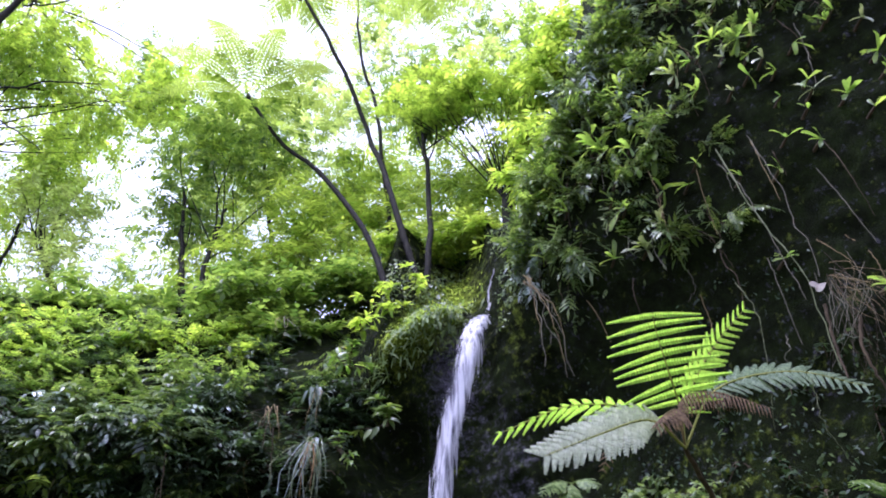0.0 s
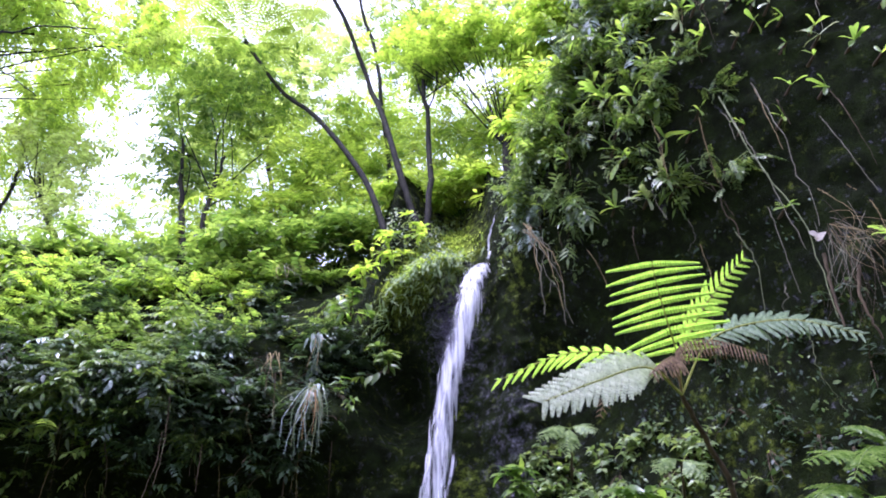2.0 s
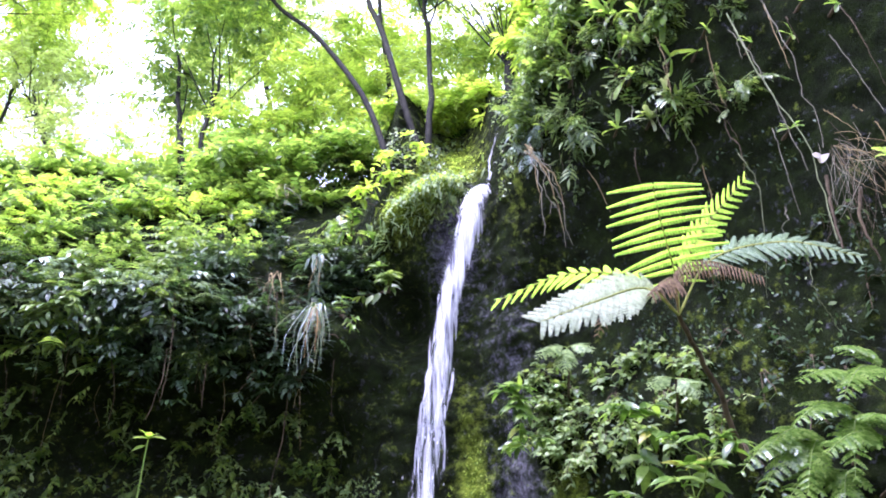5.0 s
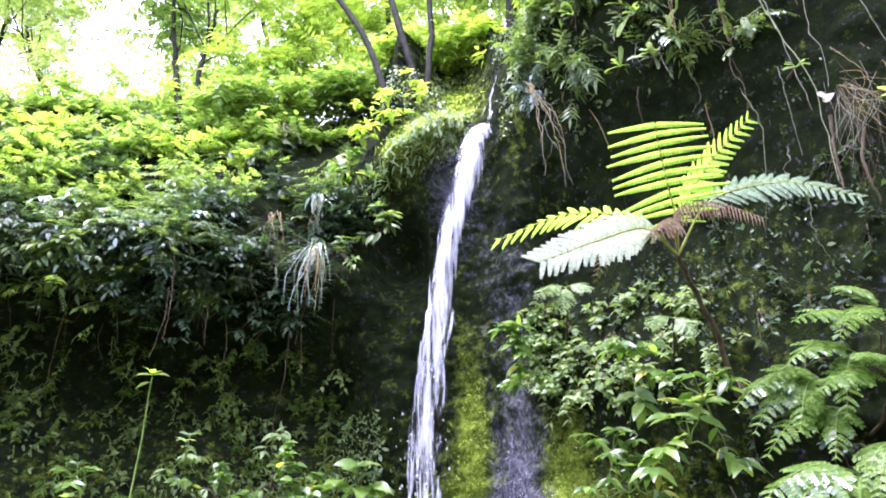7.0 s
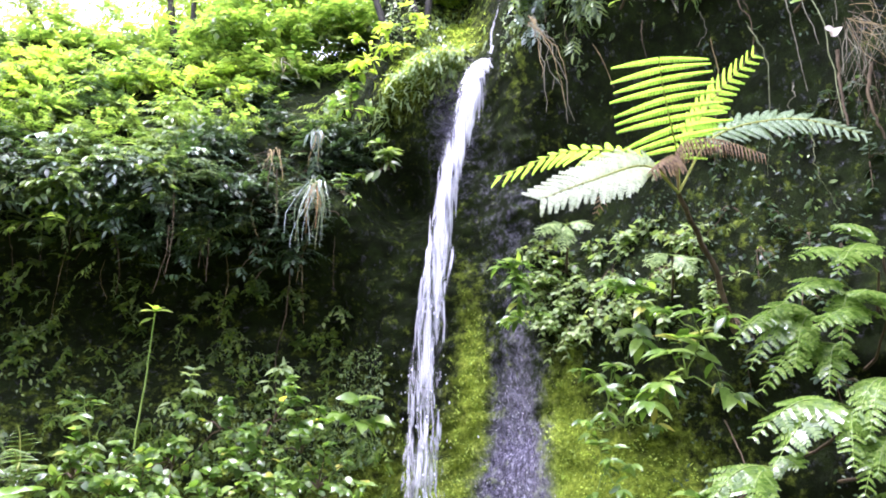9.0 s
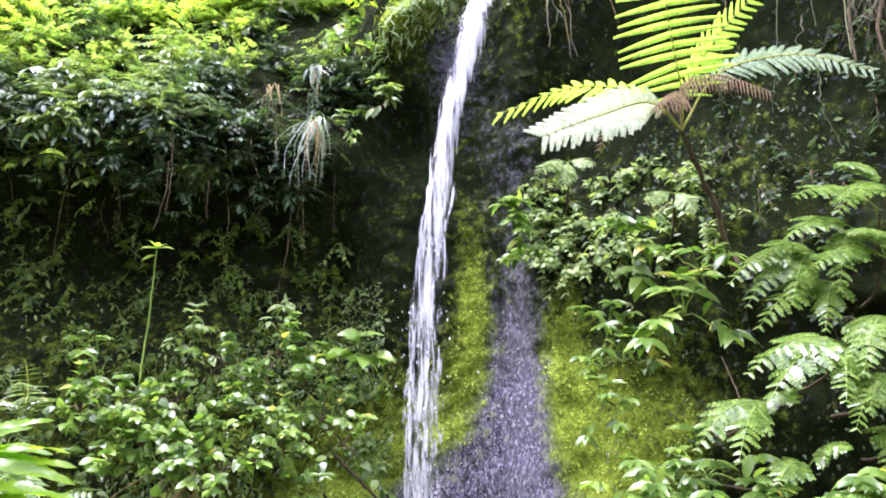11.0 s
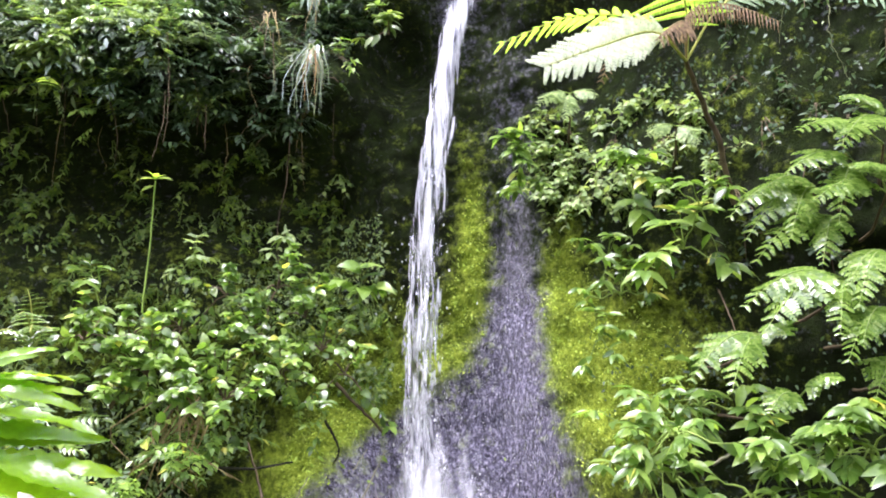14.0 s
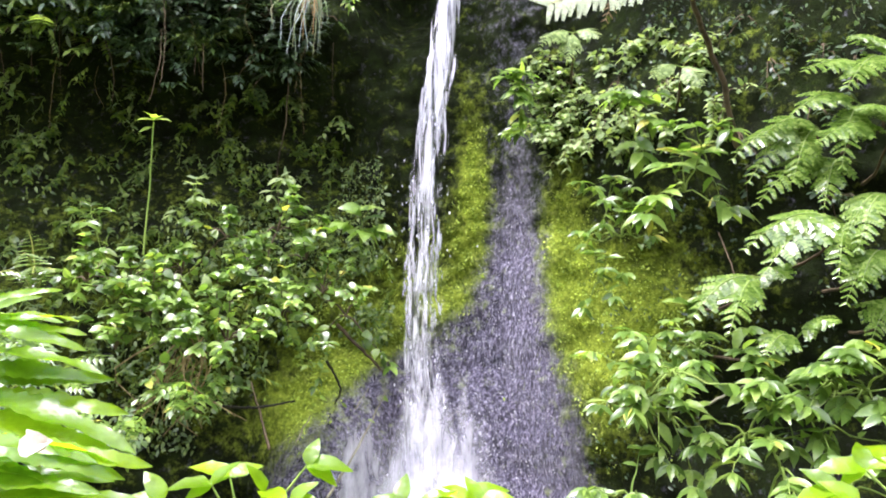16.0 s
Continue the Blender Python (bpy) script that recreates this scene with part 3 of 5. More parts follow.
def leaves_on(stems, per, size, start=0.3, whorl=4):
    locs, d, up, s = [], [], [], []
    for st in stems:
        along = unit(st[-1] - st[-2])
        for k in range(per):
            t = start + (1 - start) * (k + rng.random() * 0.6) / per
            i = min(5, int(t * 6))
            p = st[i] + (st[i + 1] - st[i]) * (t * 6 - i)
            ax = unit(st[i + 1] - st[i])
            side = unit(np.cross(ax, (0, 0, 1)) * (1 if k % 2 else -1) + rng.normal(0, 0.45, 3))
            locs.append(p)
            d.append(side + 0.5 * ax + (0, 0, -0.15))
            up.append((rng.normal(0, 0.5), -0.4 + rng.normal(0, 0.45), 1))
            s.append(size * rng.uniform(0.6, 1.15))
        for k in range(whorl):
            a = k / whorl * 6.28 + rng.random()
            side = np.array((math.cos(a), math.sin(a), 0.1))
            locs.append(st[-1])
            d.append(side + 0.6 * along + (0, 0, -0.1))
            up.append((rng.normal(0, 0.35), -0.4 + rng.normal(0, 0.3), 1))
            s.append(size * rng.uniform(0.7, 1.1))
    return np.array(locs), np.array(d), np.array(up), np.array(s)


def shrub(name, base, label, lean=(0, -0.5, 0.8), n=6, length=0.6, spread=0.4, sag=0.25, per=8, size=0.1,
          leaf="ovate", mat=None, near=True, stem_mat=None, whorl=4, start=0.3, category="shrub", group=""):
    shape = {"ovate": OVATE, "broad": BROAD, "lance": LANCE, "small": SMALL}[leaf]
    ob = thing(name, base, label, category, group)
    st = stems_from(base, n, lean, length, spread, sag)
    twigs = [tube(s, 0.004 + 0.008 * length, 0.002, 5) for s in st]
    for tw in twigs if near else [join(twigs)]:
        part("stem", tw, stem_mat or TWIG, ob, kind="" if near else "stuff")
    locs, d, up, s = leaves_on(st, per, size, start, whorl)
    if near:
        pieces("leaf", leaf_mesh(leaf, shape, mat), ob, locs, d, up, s)
    else:
        part("foliage", scatter(shape, locs, d, up, s), mat, ob, kind="stuff")
    return ob


def frond_line(base, tip, arch, n=14):
    base, tip = np.asarray(base, dtype=float), np.asarray(tip, dtype=float)
    t = np.linspace(0, 1, n)[:, None]
    return base + (tip - base) * t + np.array((0, 0, arch)) * np.sin(t * math.pi) * np.linalg.norm(tip - base)


def frond(parent, base, tip, arch, width, mat, pairs=16, up=(0, -0.3, 1), near=True, start=0.15, droop=0.15, taper=1.0, label="", line=None, stalk=None, fwd=0.35, lobed=False, fine=False):
    ln = frond_line(base, tip, arch) if line is None else line
    if near:
        name_stalk = part("frond", tube(ln, 0.009 if stalk is None else 0.0055, 0.0015, 5), stalk or PETIOLE, parent, label)
    locs, d, s = [], [], []
    n = len(ln)
    for k in range(pairs):
        t = start + (0.985 - start) * k / (pairs - 1)
        i = min(n - 2, int(t * (n - 1)))
        p = ln[i] + (ln[i + 1] - ln[i]) * (t * (n - 1) - i)
        ax = unit(ln[i + 1] - ln[i])
        side = unit(np.cross(ax, up))
        u = (t - start) / (1 - start)
        w = width * min(1, 0.55 + 2.2 * u) * (1 - taper * max(0, u - 0.35) / 0.66 * 0.92)
        for sg in (-1, 1):
            locs.append(p)
            d.append(side * sg + fwd * ax + np.array((0, 0, -droop)) + rng.normal(0, 0.16 if lobed else 0.05, 3))
            s.append(w * (rng.uniform(0.75, 1.1) if lobed else rng.uniform(0.92, 1.05)))
    ups = np.broadcast_to(np.asarray(up, dtype=float), (len(locs), 3))
    if near:
        kind, shape = ("lobed", PINNA_LOBED) if lobed else ("slim", PINNA_SLIM) if fine else ("wide", PINNA_WIDE) if mat in (FERN_GREY_SHEEN, FERN_SILVER) else ("pinna", PINNA)
        pieces("pinna", leaf_mesh(kind, shape, mat), parent, np.array(locs), np.array(d), ups, np.array(s), name_stalk)
    else:
        part("frond", join([tube(ln, 0.008, 0.002, 4), scatter(PINNA_FINE if fine else PINNA_FAR, np.array(locs), np.array(d), ups, np.array(s))]), mat, parent, label)


def fern(name, base, label, tips, arch=0.2, width=0.12, mat=None, near=True, pairs=14, group="ferns on the rock", up=(0, -0.4, 1), lobed=False):
    ob = thing(name, base, label, "fern", group)
    for tip in tips:
        frond(ob, base, tip, arch, width, mat, pairs, up, near, 0.12, 0.2, lobed=lobed)
    return ob


def random_tips(base, n, lean, length, spread):
    return [np.asarray(base) + unit(np.asarray(lean) + rng.normal(0, spread, 3)) * length * rng.uniform(0.7, 1.1) for _ in range(n)]


# the tree fern in front of the high cliff
CROWN = np.array((1.45, 4.50, 3.38))
tf = thing("tree_fern", ((2.02, 5.35, 2.68)), "young tree fern with lit fronds and one dead frond", "tree fern")
part("trunk", tube(bend([(2.02, 5.35, 2.68), (1.78, 5.00, 3.10), (1.54, 4.65, 3.29), CROWN], 16, 0.008), 0.02, 0.015, 8), TWIG, tf)
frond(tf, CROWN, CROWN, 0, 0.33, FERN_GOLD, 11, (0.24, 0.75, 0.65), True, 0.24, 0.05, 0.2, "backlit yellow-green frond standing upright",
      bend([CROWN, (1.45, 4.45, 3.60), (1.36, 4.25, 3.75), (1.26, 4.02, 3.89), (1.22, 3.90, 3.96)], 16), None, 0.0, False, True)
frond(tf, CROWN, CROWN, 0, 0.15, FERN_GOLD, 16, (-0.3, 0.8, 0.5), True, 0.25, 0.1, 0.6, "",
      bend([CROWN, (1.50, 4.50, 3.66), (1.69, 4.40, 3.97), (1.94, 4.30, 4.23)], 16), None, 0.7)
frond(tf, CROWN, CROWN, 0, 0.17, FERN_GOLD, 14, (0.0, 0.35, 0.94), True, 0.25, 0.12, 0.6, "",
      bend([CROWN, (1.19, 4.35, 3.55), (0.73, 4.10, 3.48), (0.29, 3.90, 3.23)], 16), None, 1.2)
frond(tf, CROWN, CROWN, 0, 0.2, FERN_GREY_SHEEN, 19, (0.0, -1.0, 0.15), True, 0.22, 0.02, 0.5, "pale grey-green frond reflecting the sky",
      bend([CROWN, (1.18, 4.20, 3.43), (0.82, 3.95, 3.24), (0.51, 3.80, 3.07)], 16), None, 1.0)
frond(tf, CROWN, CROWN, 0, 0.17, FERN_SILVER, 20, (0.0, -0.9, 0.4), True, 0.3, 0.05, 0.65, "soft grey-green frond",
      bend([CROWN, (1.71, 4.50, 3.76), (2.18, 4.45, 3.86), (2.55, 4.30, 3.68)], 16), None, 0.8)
frond(tf, CROWN, CROWN, 0, 0.14, FERN_DEAD, 30, (0.1, -0.5, 0.8), True, 0.2, 1.3, 0.6, "dead brown drooping frond",
      bend([CROWN, (1.42, 4.35, 3.61), (1.63, 4.30, 3.65), (1.91, 4.25, 3.52)], 14), STRAW, 0.35, False, True)
frond(tf, CROWN, CROWN, 0, 0.15, FERN_DEAD, 10, (0.1, -0.5, 0.8), True, 0.3, 0.9, 0.5, "dead brown drooping frond",
      bend([CROWN, (1.41, 4.35, 3.55), (1.28, 4.20, 3.47), (1.19, 4.15, 3.38)], 14), STRAW)
frond(tf, CROWN, CROWN, 0, 0.08, FERN_DEAD, 10, (0.0, -0.8, 0.5), True, 0.6, 0.5, 0.7, "withered yellow frond tip",
      bend([CROWN, (1.24, 4.30, 3.49), (0.97, 4.10, 3.33), (0.84, 4.05, 3.08)], 12), STRAW)

# ---- forest on the rim ----
def tree(name, line, r0, r1, crowns, label, mat, spray=SPRAY, size=0.3, limbs=2):
    """crowns: middle, radii and how many twigs."""
    pts = bend(line, 18, 0.012)
    ob = thing(name, line[0], label, "tree", "trees on the rim")
    part("trunk", tube(pts, r0, r1, 8), BARK, ob)
    items = []
    for c, rad, n in crowns:
        c, rad = np.asarray(c, dtype=float), np.asarray(rad, dtype=float)
        h_n = max(5, n // 22)
        hubs = c + unit(rng.normal(0, 1, (h_n, 3))) * rad * rng.uniform(0.2, 1.0, (h_n, 1))
        for h in hubs[:limbs * 3]:
            start = pts[int(rng.integers(9, 18))]
            mid_p = (start + h) / 2 + rng.normal(0, 0.12, 3)
            part("limb", tube(bend([start, mid_p, h], 7, 0.015), r1 * 0.6, 0.006, 5), BARK, ob)
        pick = rng.integers(0, h_n, n)
        p = hubs[pick] + rng.normal(0, 1, (n, 3)) * rad * (0.24, 0.24, 0.15)
        d = unit(p - hubs[pick]) + rng.normal(0, 0.5, (n, 3)) + (0, -0.2, -0.15)
        items.append(scatter(spray, p, d, rng.normal(0, 0.35, (n, 3)) + (0, 0, 1), size * rng.uniform(0.6, 1.2, n)))
    if items:
        part("crown", join(items), mat, ob, kind="stuff")
    return ob


tree("tree", [(-0.20, 7.90, 6.37), (-0.18, 8.00, 7.08), (-0.16, 8.30, 8.31), (-0.28, 8.80, 10.18), (-0.36, 9.00, 11.55)], 0.048, 0.026,
     [((-0.04, 9.30, 11.53), (0.75, 0.5, 0.4), 330), ((-0.32, 9.00, 10.69), (0.2, 0.2, 0.45), 120)], "broadleaf tree with a dense rounded crown on the rim", LEAF_CANOPY, limbs=1)
tree("tree", [(-0.12, 7.80, 6.34), (-0.33, 7.90, 7.01), (-0.61, 8.10, 8.15), (-0.81, 8.40, 9.02), (-1.18, 9.00, 10.51), (-1.74, 9.00, 12.14), (-2.63, 9.00, 14.21)], 0.048, 0.03, [], "tall leaning bare trunk on the rim", LEAF_CANOPY)
tree("tree", [(-0.79, 9.50, 8.73), (-0.94, 9.70, 10.16), (-1.19, 10.00, 12.22), (-1.50, 10.00, 13.30), (-1.75, 10.00, 15.79)], 0.04, 0.024, [], "slim dark trunk above the rim", LEAF_CANOPY)
fan = thing("tree", (0.89, 8.40, 8.36), "small many-stemmed tree at the cliff's edge", "tree", "trees on the rim")
part("stump", tube(bend([(0.90, 8.20, 7.56), (0.90, 8.40, 8.28), (0.91, 8.45, 8.62)], 5), 0.09, 0.07, 8), BARK, fan)
ends = []
for k in range(17):
    a = np.array((0.91, 8.45, 8.60)) + rng.normal(0, 0.04, 3)
    u = k / 16
    e = np.array((-0.56, 8.50, 10.19)) * (1 - u) + np.array((1.86, 8.90, 10.75)) * u + (rng.normal(0, 0.08), rng.normal(0, 0.25), 0.35 * math.sin(u * 3.0) + rng.normal(0, 0.12))
    m_ = a * 0.5 + e * 0.5 + np.array((0.0, 0, 0.14)) + rng.normal(0, 0.03, 3)
    ln = bend([a, m_, e], 10, 0.008)
    part("stem", tube(ln, 0.012, 0.006, 5), BARK, fan)
    ends += [ln[-1], ln[-2]]
ends = np.array(ends)
p = ends[rng.integers(0, len(ends), 640)] + rng.normal(0, 1, (640, 3)) * (0.24, 0.2, 0.13) + (0, 0, 0.3)
part("crown", scatter(SPRAY, p, rng.normal(0, 1, (640, 3)) * (1, 1, 0.4) + (0, -0.2, 0.1), rng.normal(0, 0.35, (640, 3)) + (0, 0, 1), 0.28 * rng.uniform(0.6, 1.2, 640)), LEAF_BRIGHT, fan, kind="stuff")
tree("tree", [(1.73, 9.20, 10.42), (2.01, 9.30, 11.86), (2.32, 9.40, 13.34)], 0.03, 0.012, [((2.09, 9.40, 12.56), (0.5, 0.5, 0.7), 190), ((1.65, 9.80, 13.85), (0.6, 0.5, 0.5), 90)], "slim stem with thin foliage at the cliff's edge", LEAF_CANOPY)
tree("tree", [(-7.10, 10.00, 7.70), (-6.85, 10.00, 9.06), (-6.85, 10.00, 10.24)], 0.04, 0.015, [((-6.91, 10.00, 10.12), (0.9, 0.7, 1.3), 520), ((-7.22, 11.00, 12.25), (0.6, 0.6, 0.7), 200)], "leafy tree with sunlit yellow-green foliage", LEAF_BRIGHT)
tree("tree", [(-3.25, 12.00, 10.50), (-3.60, 12.00, 12.37), (-4.00, 12.00, 13.67)], 0.05, 0.02, [((-4.20, 12.00, 13.34), (0.9, 0.8, 0.8), 300)], "slender tree standing back from the rim", LEAF_CANOPY)
tree("tree", [(-5.16, 9.60, 7.16), (-5.94, 9.60, 8.34), (-6.31, 9.60, 9.30)], 0.07, 0.02, [((-6.10, 9.70, 9.30), (1.0, 0.7, 0.9), 210), ((-5.55, 9.60, 8.10), (0.6, 0.5, 0.6), 110)], "slim crooked tree with bright thin foliage", LEAF_HAZED, SPRAY, 0.26)
tree("tree", [(-3.00, 8.40, 6.49), (-3.27, 8.82, 7.48), (-3.27, 9.24, 9.10)], 0.05, 0.02, [((-3.30, 9.66, 10.50), (1.2, 0.8, 0.8), 520)], "slim forked tree among the undergrowth", LEAF_CANOPY)
tree("tree", [(-3.44, 8.82, 6.95), (-3.80, 9.24, 8.36), (-3.97, 9.24, 9.45)], 0.06, 0.02, [((-4.05, 9.60, 9.30), (0.7, 0.7, 0.8), 240)], "slim dark tree among the undergrowth", LEAF_CANOPY)
tree("tree", [(-6.41, 7.50, 5.22), (-7.24, 8.00, 6.98), (-7.80, 8.00, 9.37), (-7.69, 8.00, 11.71), (-6.69, 8.00, 12.56)], 0.12, 0.03, [((-6.58, 8.50, 11.47), (1.2, 1.2, 1.3), 850), ((-5.83, 10.00, 11.55), (0.9, 0.9, 1.0), 260), ((-4.87, 10.00, 12.26), (0.7, 0.8, 0.9), 230)], "old tree reaching in with dark boughs and bright leaves", LEAF_BRIGHT, limbs=3)
tree("tree", [(-7.17, 9.00, 6.42), (-7.05, 9.00, 7.64), (-6.89, 9.50, 8.80)], 0.07, 0.02, [((-6.50, 10.00, 7.40), (0.9, 0.8, 0.8), 260)], "leafy sapling at the edge of the bank", LEAF_BRIGHT)


for p, rad in (([(-5.52, 6.00, 8.87), (-5.28, 6.00, 9.55), (-5.05, 6.00, 10.16)], 0.06), ([(-6.41, 7.50, 9.94), (-5.84, 7.50, 9.89), (-5.59, 7.50, 10.00), (-4.81, 7.60, 10.06)], 0.018), ([(-6.15, 7.50, 9.40), (-5.55, 7.50, 8.97), (-5.25, 7.50, 8.71)], 0.012), ([(-5.98, 7.00, 11.06), (-5.58, 7.00, 11.08), (-5.14, 7.00, 11.25)], 0.016)):
    solid("overhanging_bough", tube(bend(p, 14, 0.006), rad, rad * 0.5, 7), BARK, "dark bough reaching in from an old tree", "branch", "overhanging boughs")

# tree ferns on the rim
FT = [(-0.60, 7.80, 6.31), (-0.70, 7.90, 6.85), (-1.06, 8.20, 7.95), (-1.85, 8.70, 9.40), (-2.50, 9.00, 10.21), (-3.18, 9.00, 11.28)]
rf = thing("tree_fern", FT[0], "leaning tree fern with a fine feathery crown on the rim", "tree fern")
part("trunk", join([tube(bend(FT, 18), 0.045, 0.028, 8), tube(bend([FT[-1], np.array(FT[-1]) + (-0.03, 0, 0.1)], 4), 0.045, 0.01, 8)]), BARK, rf)
for a in range(9):
    an = a / 9 * 6.283 + 0.35
    out = np.array((math.cos(an), math.sin(an), 0.0))
    frond(rf, FT[-1], FT[-1], 0, 0.32, FERN_HIGH, 30, (0, 0, 1), False, 0.12, 0.12, fine=False,
          line=bend([FT[-1], np.array(FT[-1]) + out * 0.6 + (0, 0, 0.38), np.array(FT[-1]) + out * 1.2 + (0, 0, 0.3), np.array(FT[-1]) + out * 1.7 + (0, 0, -0.1)], 14))
for c in ((-2.59, 9.00, 14.30), (-0.28, 9.00, 14.44)):
    rf2 = thing("tree_fern", (c[0], c[1], c[2] - 0.4), "tall tree fern crown seen from below", "tree fern")
    part("trunk", tube(bend([(c[0], c[1], c[2] - 0.4), c], 4), 0.06, 0.05, 8), BARK, rf2)
    for a in range(9):
        an = a / 9 * 6.283 + 0.5
        frond(rf2, c, np.array(c) + (math.cos(an) * 1.5, math.sin(an) * 1.5, -0.1 - 0.8 * (a % 2)), 0.2, 0.42, FERN_HIGH, 30, (0, 0, 1), False, 0.12, 0.1, fine=True)


def thicket(name, spots, mat, label, spray, size):
    """Undergrowth that nobody could count."""
    items = []
    for c, rad, n in spots:
        h_n = max(4, n // 14)
        hubs = np.asarray(c) + rng.normal(0, 0.5, (h_n, 3)) * np.asarray(rad)
        pick = rng.integers(0, h_n, n)
        p = hubs[pick] + rng.normal(0, 0.15, (n, 3)) * np.asarray(rad)
        d = rng.normal(0, 1, (n, 3)) * (1, 1, 0.35) + (0, -0.6, -0.15)
        items.append(scatter(spray, p, d, rng.normal(0, 0.3, (n, 3)) + (0, -0.2, 1), size * rng.uniform(0.6, 1.25, n)))
    return solid(name, join(items), mat, label, "foliage", kind="stuff")


# rim gets the sunlit leaf tone, the undergrowth below it a darker one
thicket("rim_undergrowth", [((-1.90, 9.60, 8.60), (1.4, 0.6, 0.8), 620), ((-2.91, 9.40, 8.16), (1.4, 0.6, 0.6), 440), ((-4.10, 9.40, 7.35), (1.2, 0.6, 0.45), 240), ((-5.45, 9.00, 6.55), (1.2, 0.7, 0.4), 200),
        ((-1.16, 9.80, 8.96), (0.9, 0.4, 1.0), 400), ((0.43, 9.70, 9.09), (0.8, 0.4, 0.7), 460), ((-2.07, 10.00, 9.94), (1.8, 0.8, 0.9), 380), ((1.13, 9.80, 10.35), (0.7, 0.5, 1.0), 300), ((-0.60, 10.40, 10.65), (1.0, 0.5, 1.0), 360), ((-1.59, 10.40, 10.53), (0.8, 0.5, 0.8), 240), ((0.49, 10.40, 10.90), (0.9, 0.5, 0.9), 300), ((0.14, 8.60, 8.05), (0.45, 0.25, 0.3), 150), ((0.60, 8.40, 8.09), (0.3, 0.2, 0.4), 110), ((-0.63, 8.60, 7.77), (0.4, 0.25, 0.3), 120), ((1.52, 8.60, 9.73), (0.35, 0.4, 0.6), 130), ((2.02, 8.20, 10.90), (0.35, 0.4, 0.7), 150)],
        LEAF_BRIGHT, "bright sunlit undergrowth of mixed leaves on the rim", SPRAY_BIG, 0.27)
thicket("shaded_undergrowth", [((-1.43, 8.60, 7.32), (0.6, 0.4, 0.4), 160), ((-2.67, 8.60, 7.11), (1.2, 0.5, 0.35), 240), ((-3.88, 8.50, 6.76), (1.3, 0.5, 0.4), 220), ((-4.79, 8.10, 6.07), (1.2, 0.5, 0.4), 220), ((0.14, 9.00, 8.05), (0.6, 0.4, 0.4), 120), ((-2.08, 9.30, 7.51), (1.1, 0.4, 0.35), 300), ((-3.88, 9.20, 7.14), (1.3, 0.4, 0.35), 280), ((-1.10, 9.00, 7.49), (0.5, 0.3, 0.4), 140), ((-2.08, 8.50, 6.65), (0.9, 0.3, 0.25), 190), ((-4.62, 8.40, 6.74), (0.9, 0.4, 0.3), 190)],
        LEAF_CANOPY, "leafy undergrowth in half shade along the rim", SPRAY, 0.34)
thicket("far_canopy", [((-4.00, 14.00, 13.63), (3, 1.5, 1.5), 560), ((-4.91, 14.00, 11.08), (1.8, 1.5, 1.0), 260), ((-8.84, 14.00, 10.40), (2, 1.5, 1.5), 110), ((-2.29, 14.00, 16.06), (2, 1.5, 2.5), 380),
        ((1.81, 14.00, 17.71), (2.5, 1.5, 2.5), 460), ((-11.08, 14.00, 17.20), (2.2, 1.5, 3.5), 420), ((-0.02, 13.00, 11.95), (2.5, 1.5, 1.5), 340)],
        LEAF_HAZED, "distant bright forest canopy above the gorge", SPRAY, 0.37)
# thin crowns higher up, through which the white sky shows
thicket("high_canopy", [((-8.1, 15, 18.2), (1.6, 1.0, 1.7), 480), ((-5.6, 15, 16.0), (1.5, 1.0, 1.0), 400), ((-3.4, 15, 17.6), (1.0, 1.0, 1.0), 260), ((-1.6, 15, 20.6), (1.4, 1.0, 1.4), 380),
        ((1.2, 15, 20.0), (1.6, 1.0, 1.5), 380), ((3.4, 15, 18.6), (1.3, 1.0, 2.4), 560), ((-1.0, 15, 17.0), (1.6, 1.0, 1.4), 330), ((-9.3, 15, 13.6), (1.0, 1.0, 1.2), 240), ((-5.2, 15, 14.2), (1.2, 1.0, 0.9), 300), ((-7.6, 15, 12.2), (0.9, 1.0, 0.7), 150), ((-6.0, 15, 11.3), (0.8, 1.0, 0.5), 130)],
        LEAF_CANOPY, "thin leafy crowns of tall trees against the white sky", SPRAY, 0.36)
thicket("cliff_edge_growth", [((1.74, 8.20, 10.85), (0.4, 0.3, 0.6), 150), ((1.42, 8.20, 9.42), (0.3, 0.3, 0.5), 120), ((2.25, 8.00, 11.65), (0.45, 0.3, 0.6), 150), ((1.45, 7.70, 9.00), (0.3, 0.3, 0.4), 80), ((1.15, 8.00, 8.45), (0.25, 0.3, 0.3), 60)],
        LEAF_BRIGHT, "sunlit leaves along the edge of the high cliff", SPRAY_LAYER, 0.3)


# ---- the planted bank over the hollow ----
def bank_plant(x, z, k, mat, length=0.45, count=8, size=0.27):
    b = on_wall(x, z, -0.02)
    ob = thing("bank_shrub", b, "drooping leafy shrub growing from the shaded bank" if z < 4.9 else "leafy green shrub on the bank's sunlit edge", "shrub", "shrubs on the bank")
    st = stems_from(b, count, (0, -0.8, 0.35), length, 0.5, 0.45)
    part("stem", join([tube(s, 0.008, 0.003, 5) for s in st[:4]]), TWIG, ob, kind="stuff")
    p = np.concatenate([s[1:] for s in st]) + rng.normal(0, 0.03, (count * 6, 3))
    d = rng.normal(0, 0.7, (len(p), 3)) * (1, 1, 0.45) + (0, -0.6, -0.15)
    part("foliage", scatter((SPRAY, SPRAY_LAYER, SPRAY_FINE)[k % 3], p, d, rng.normal(0, 0.22, (len(p), 3)) + (0, -0.25, 1), size * rng.uniform(0.6, 1.2, len(p))), mat, ob, kind="stuff")


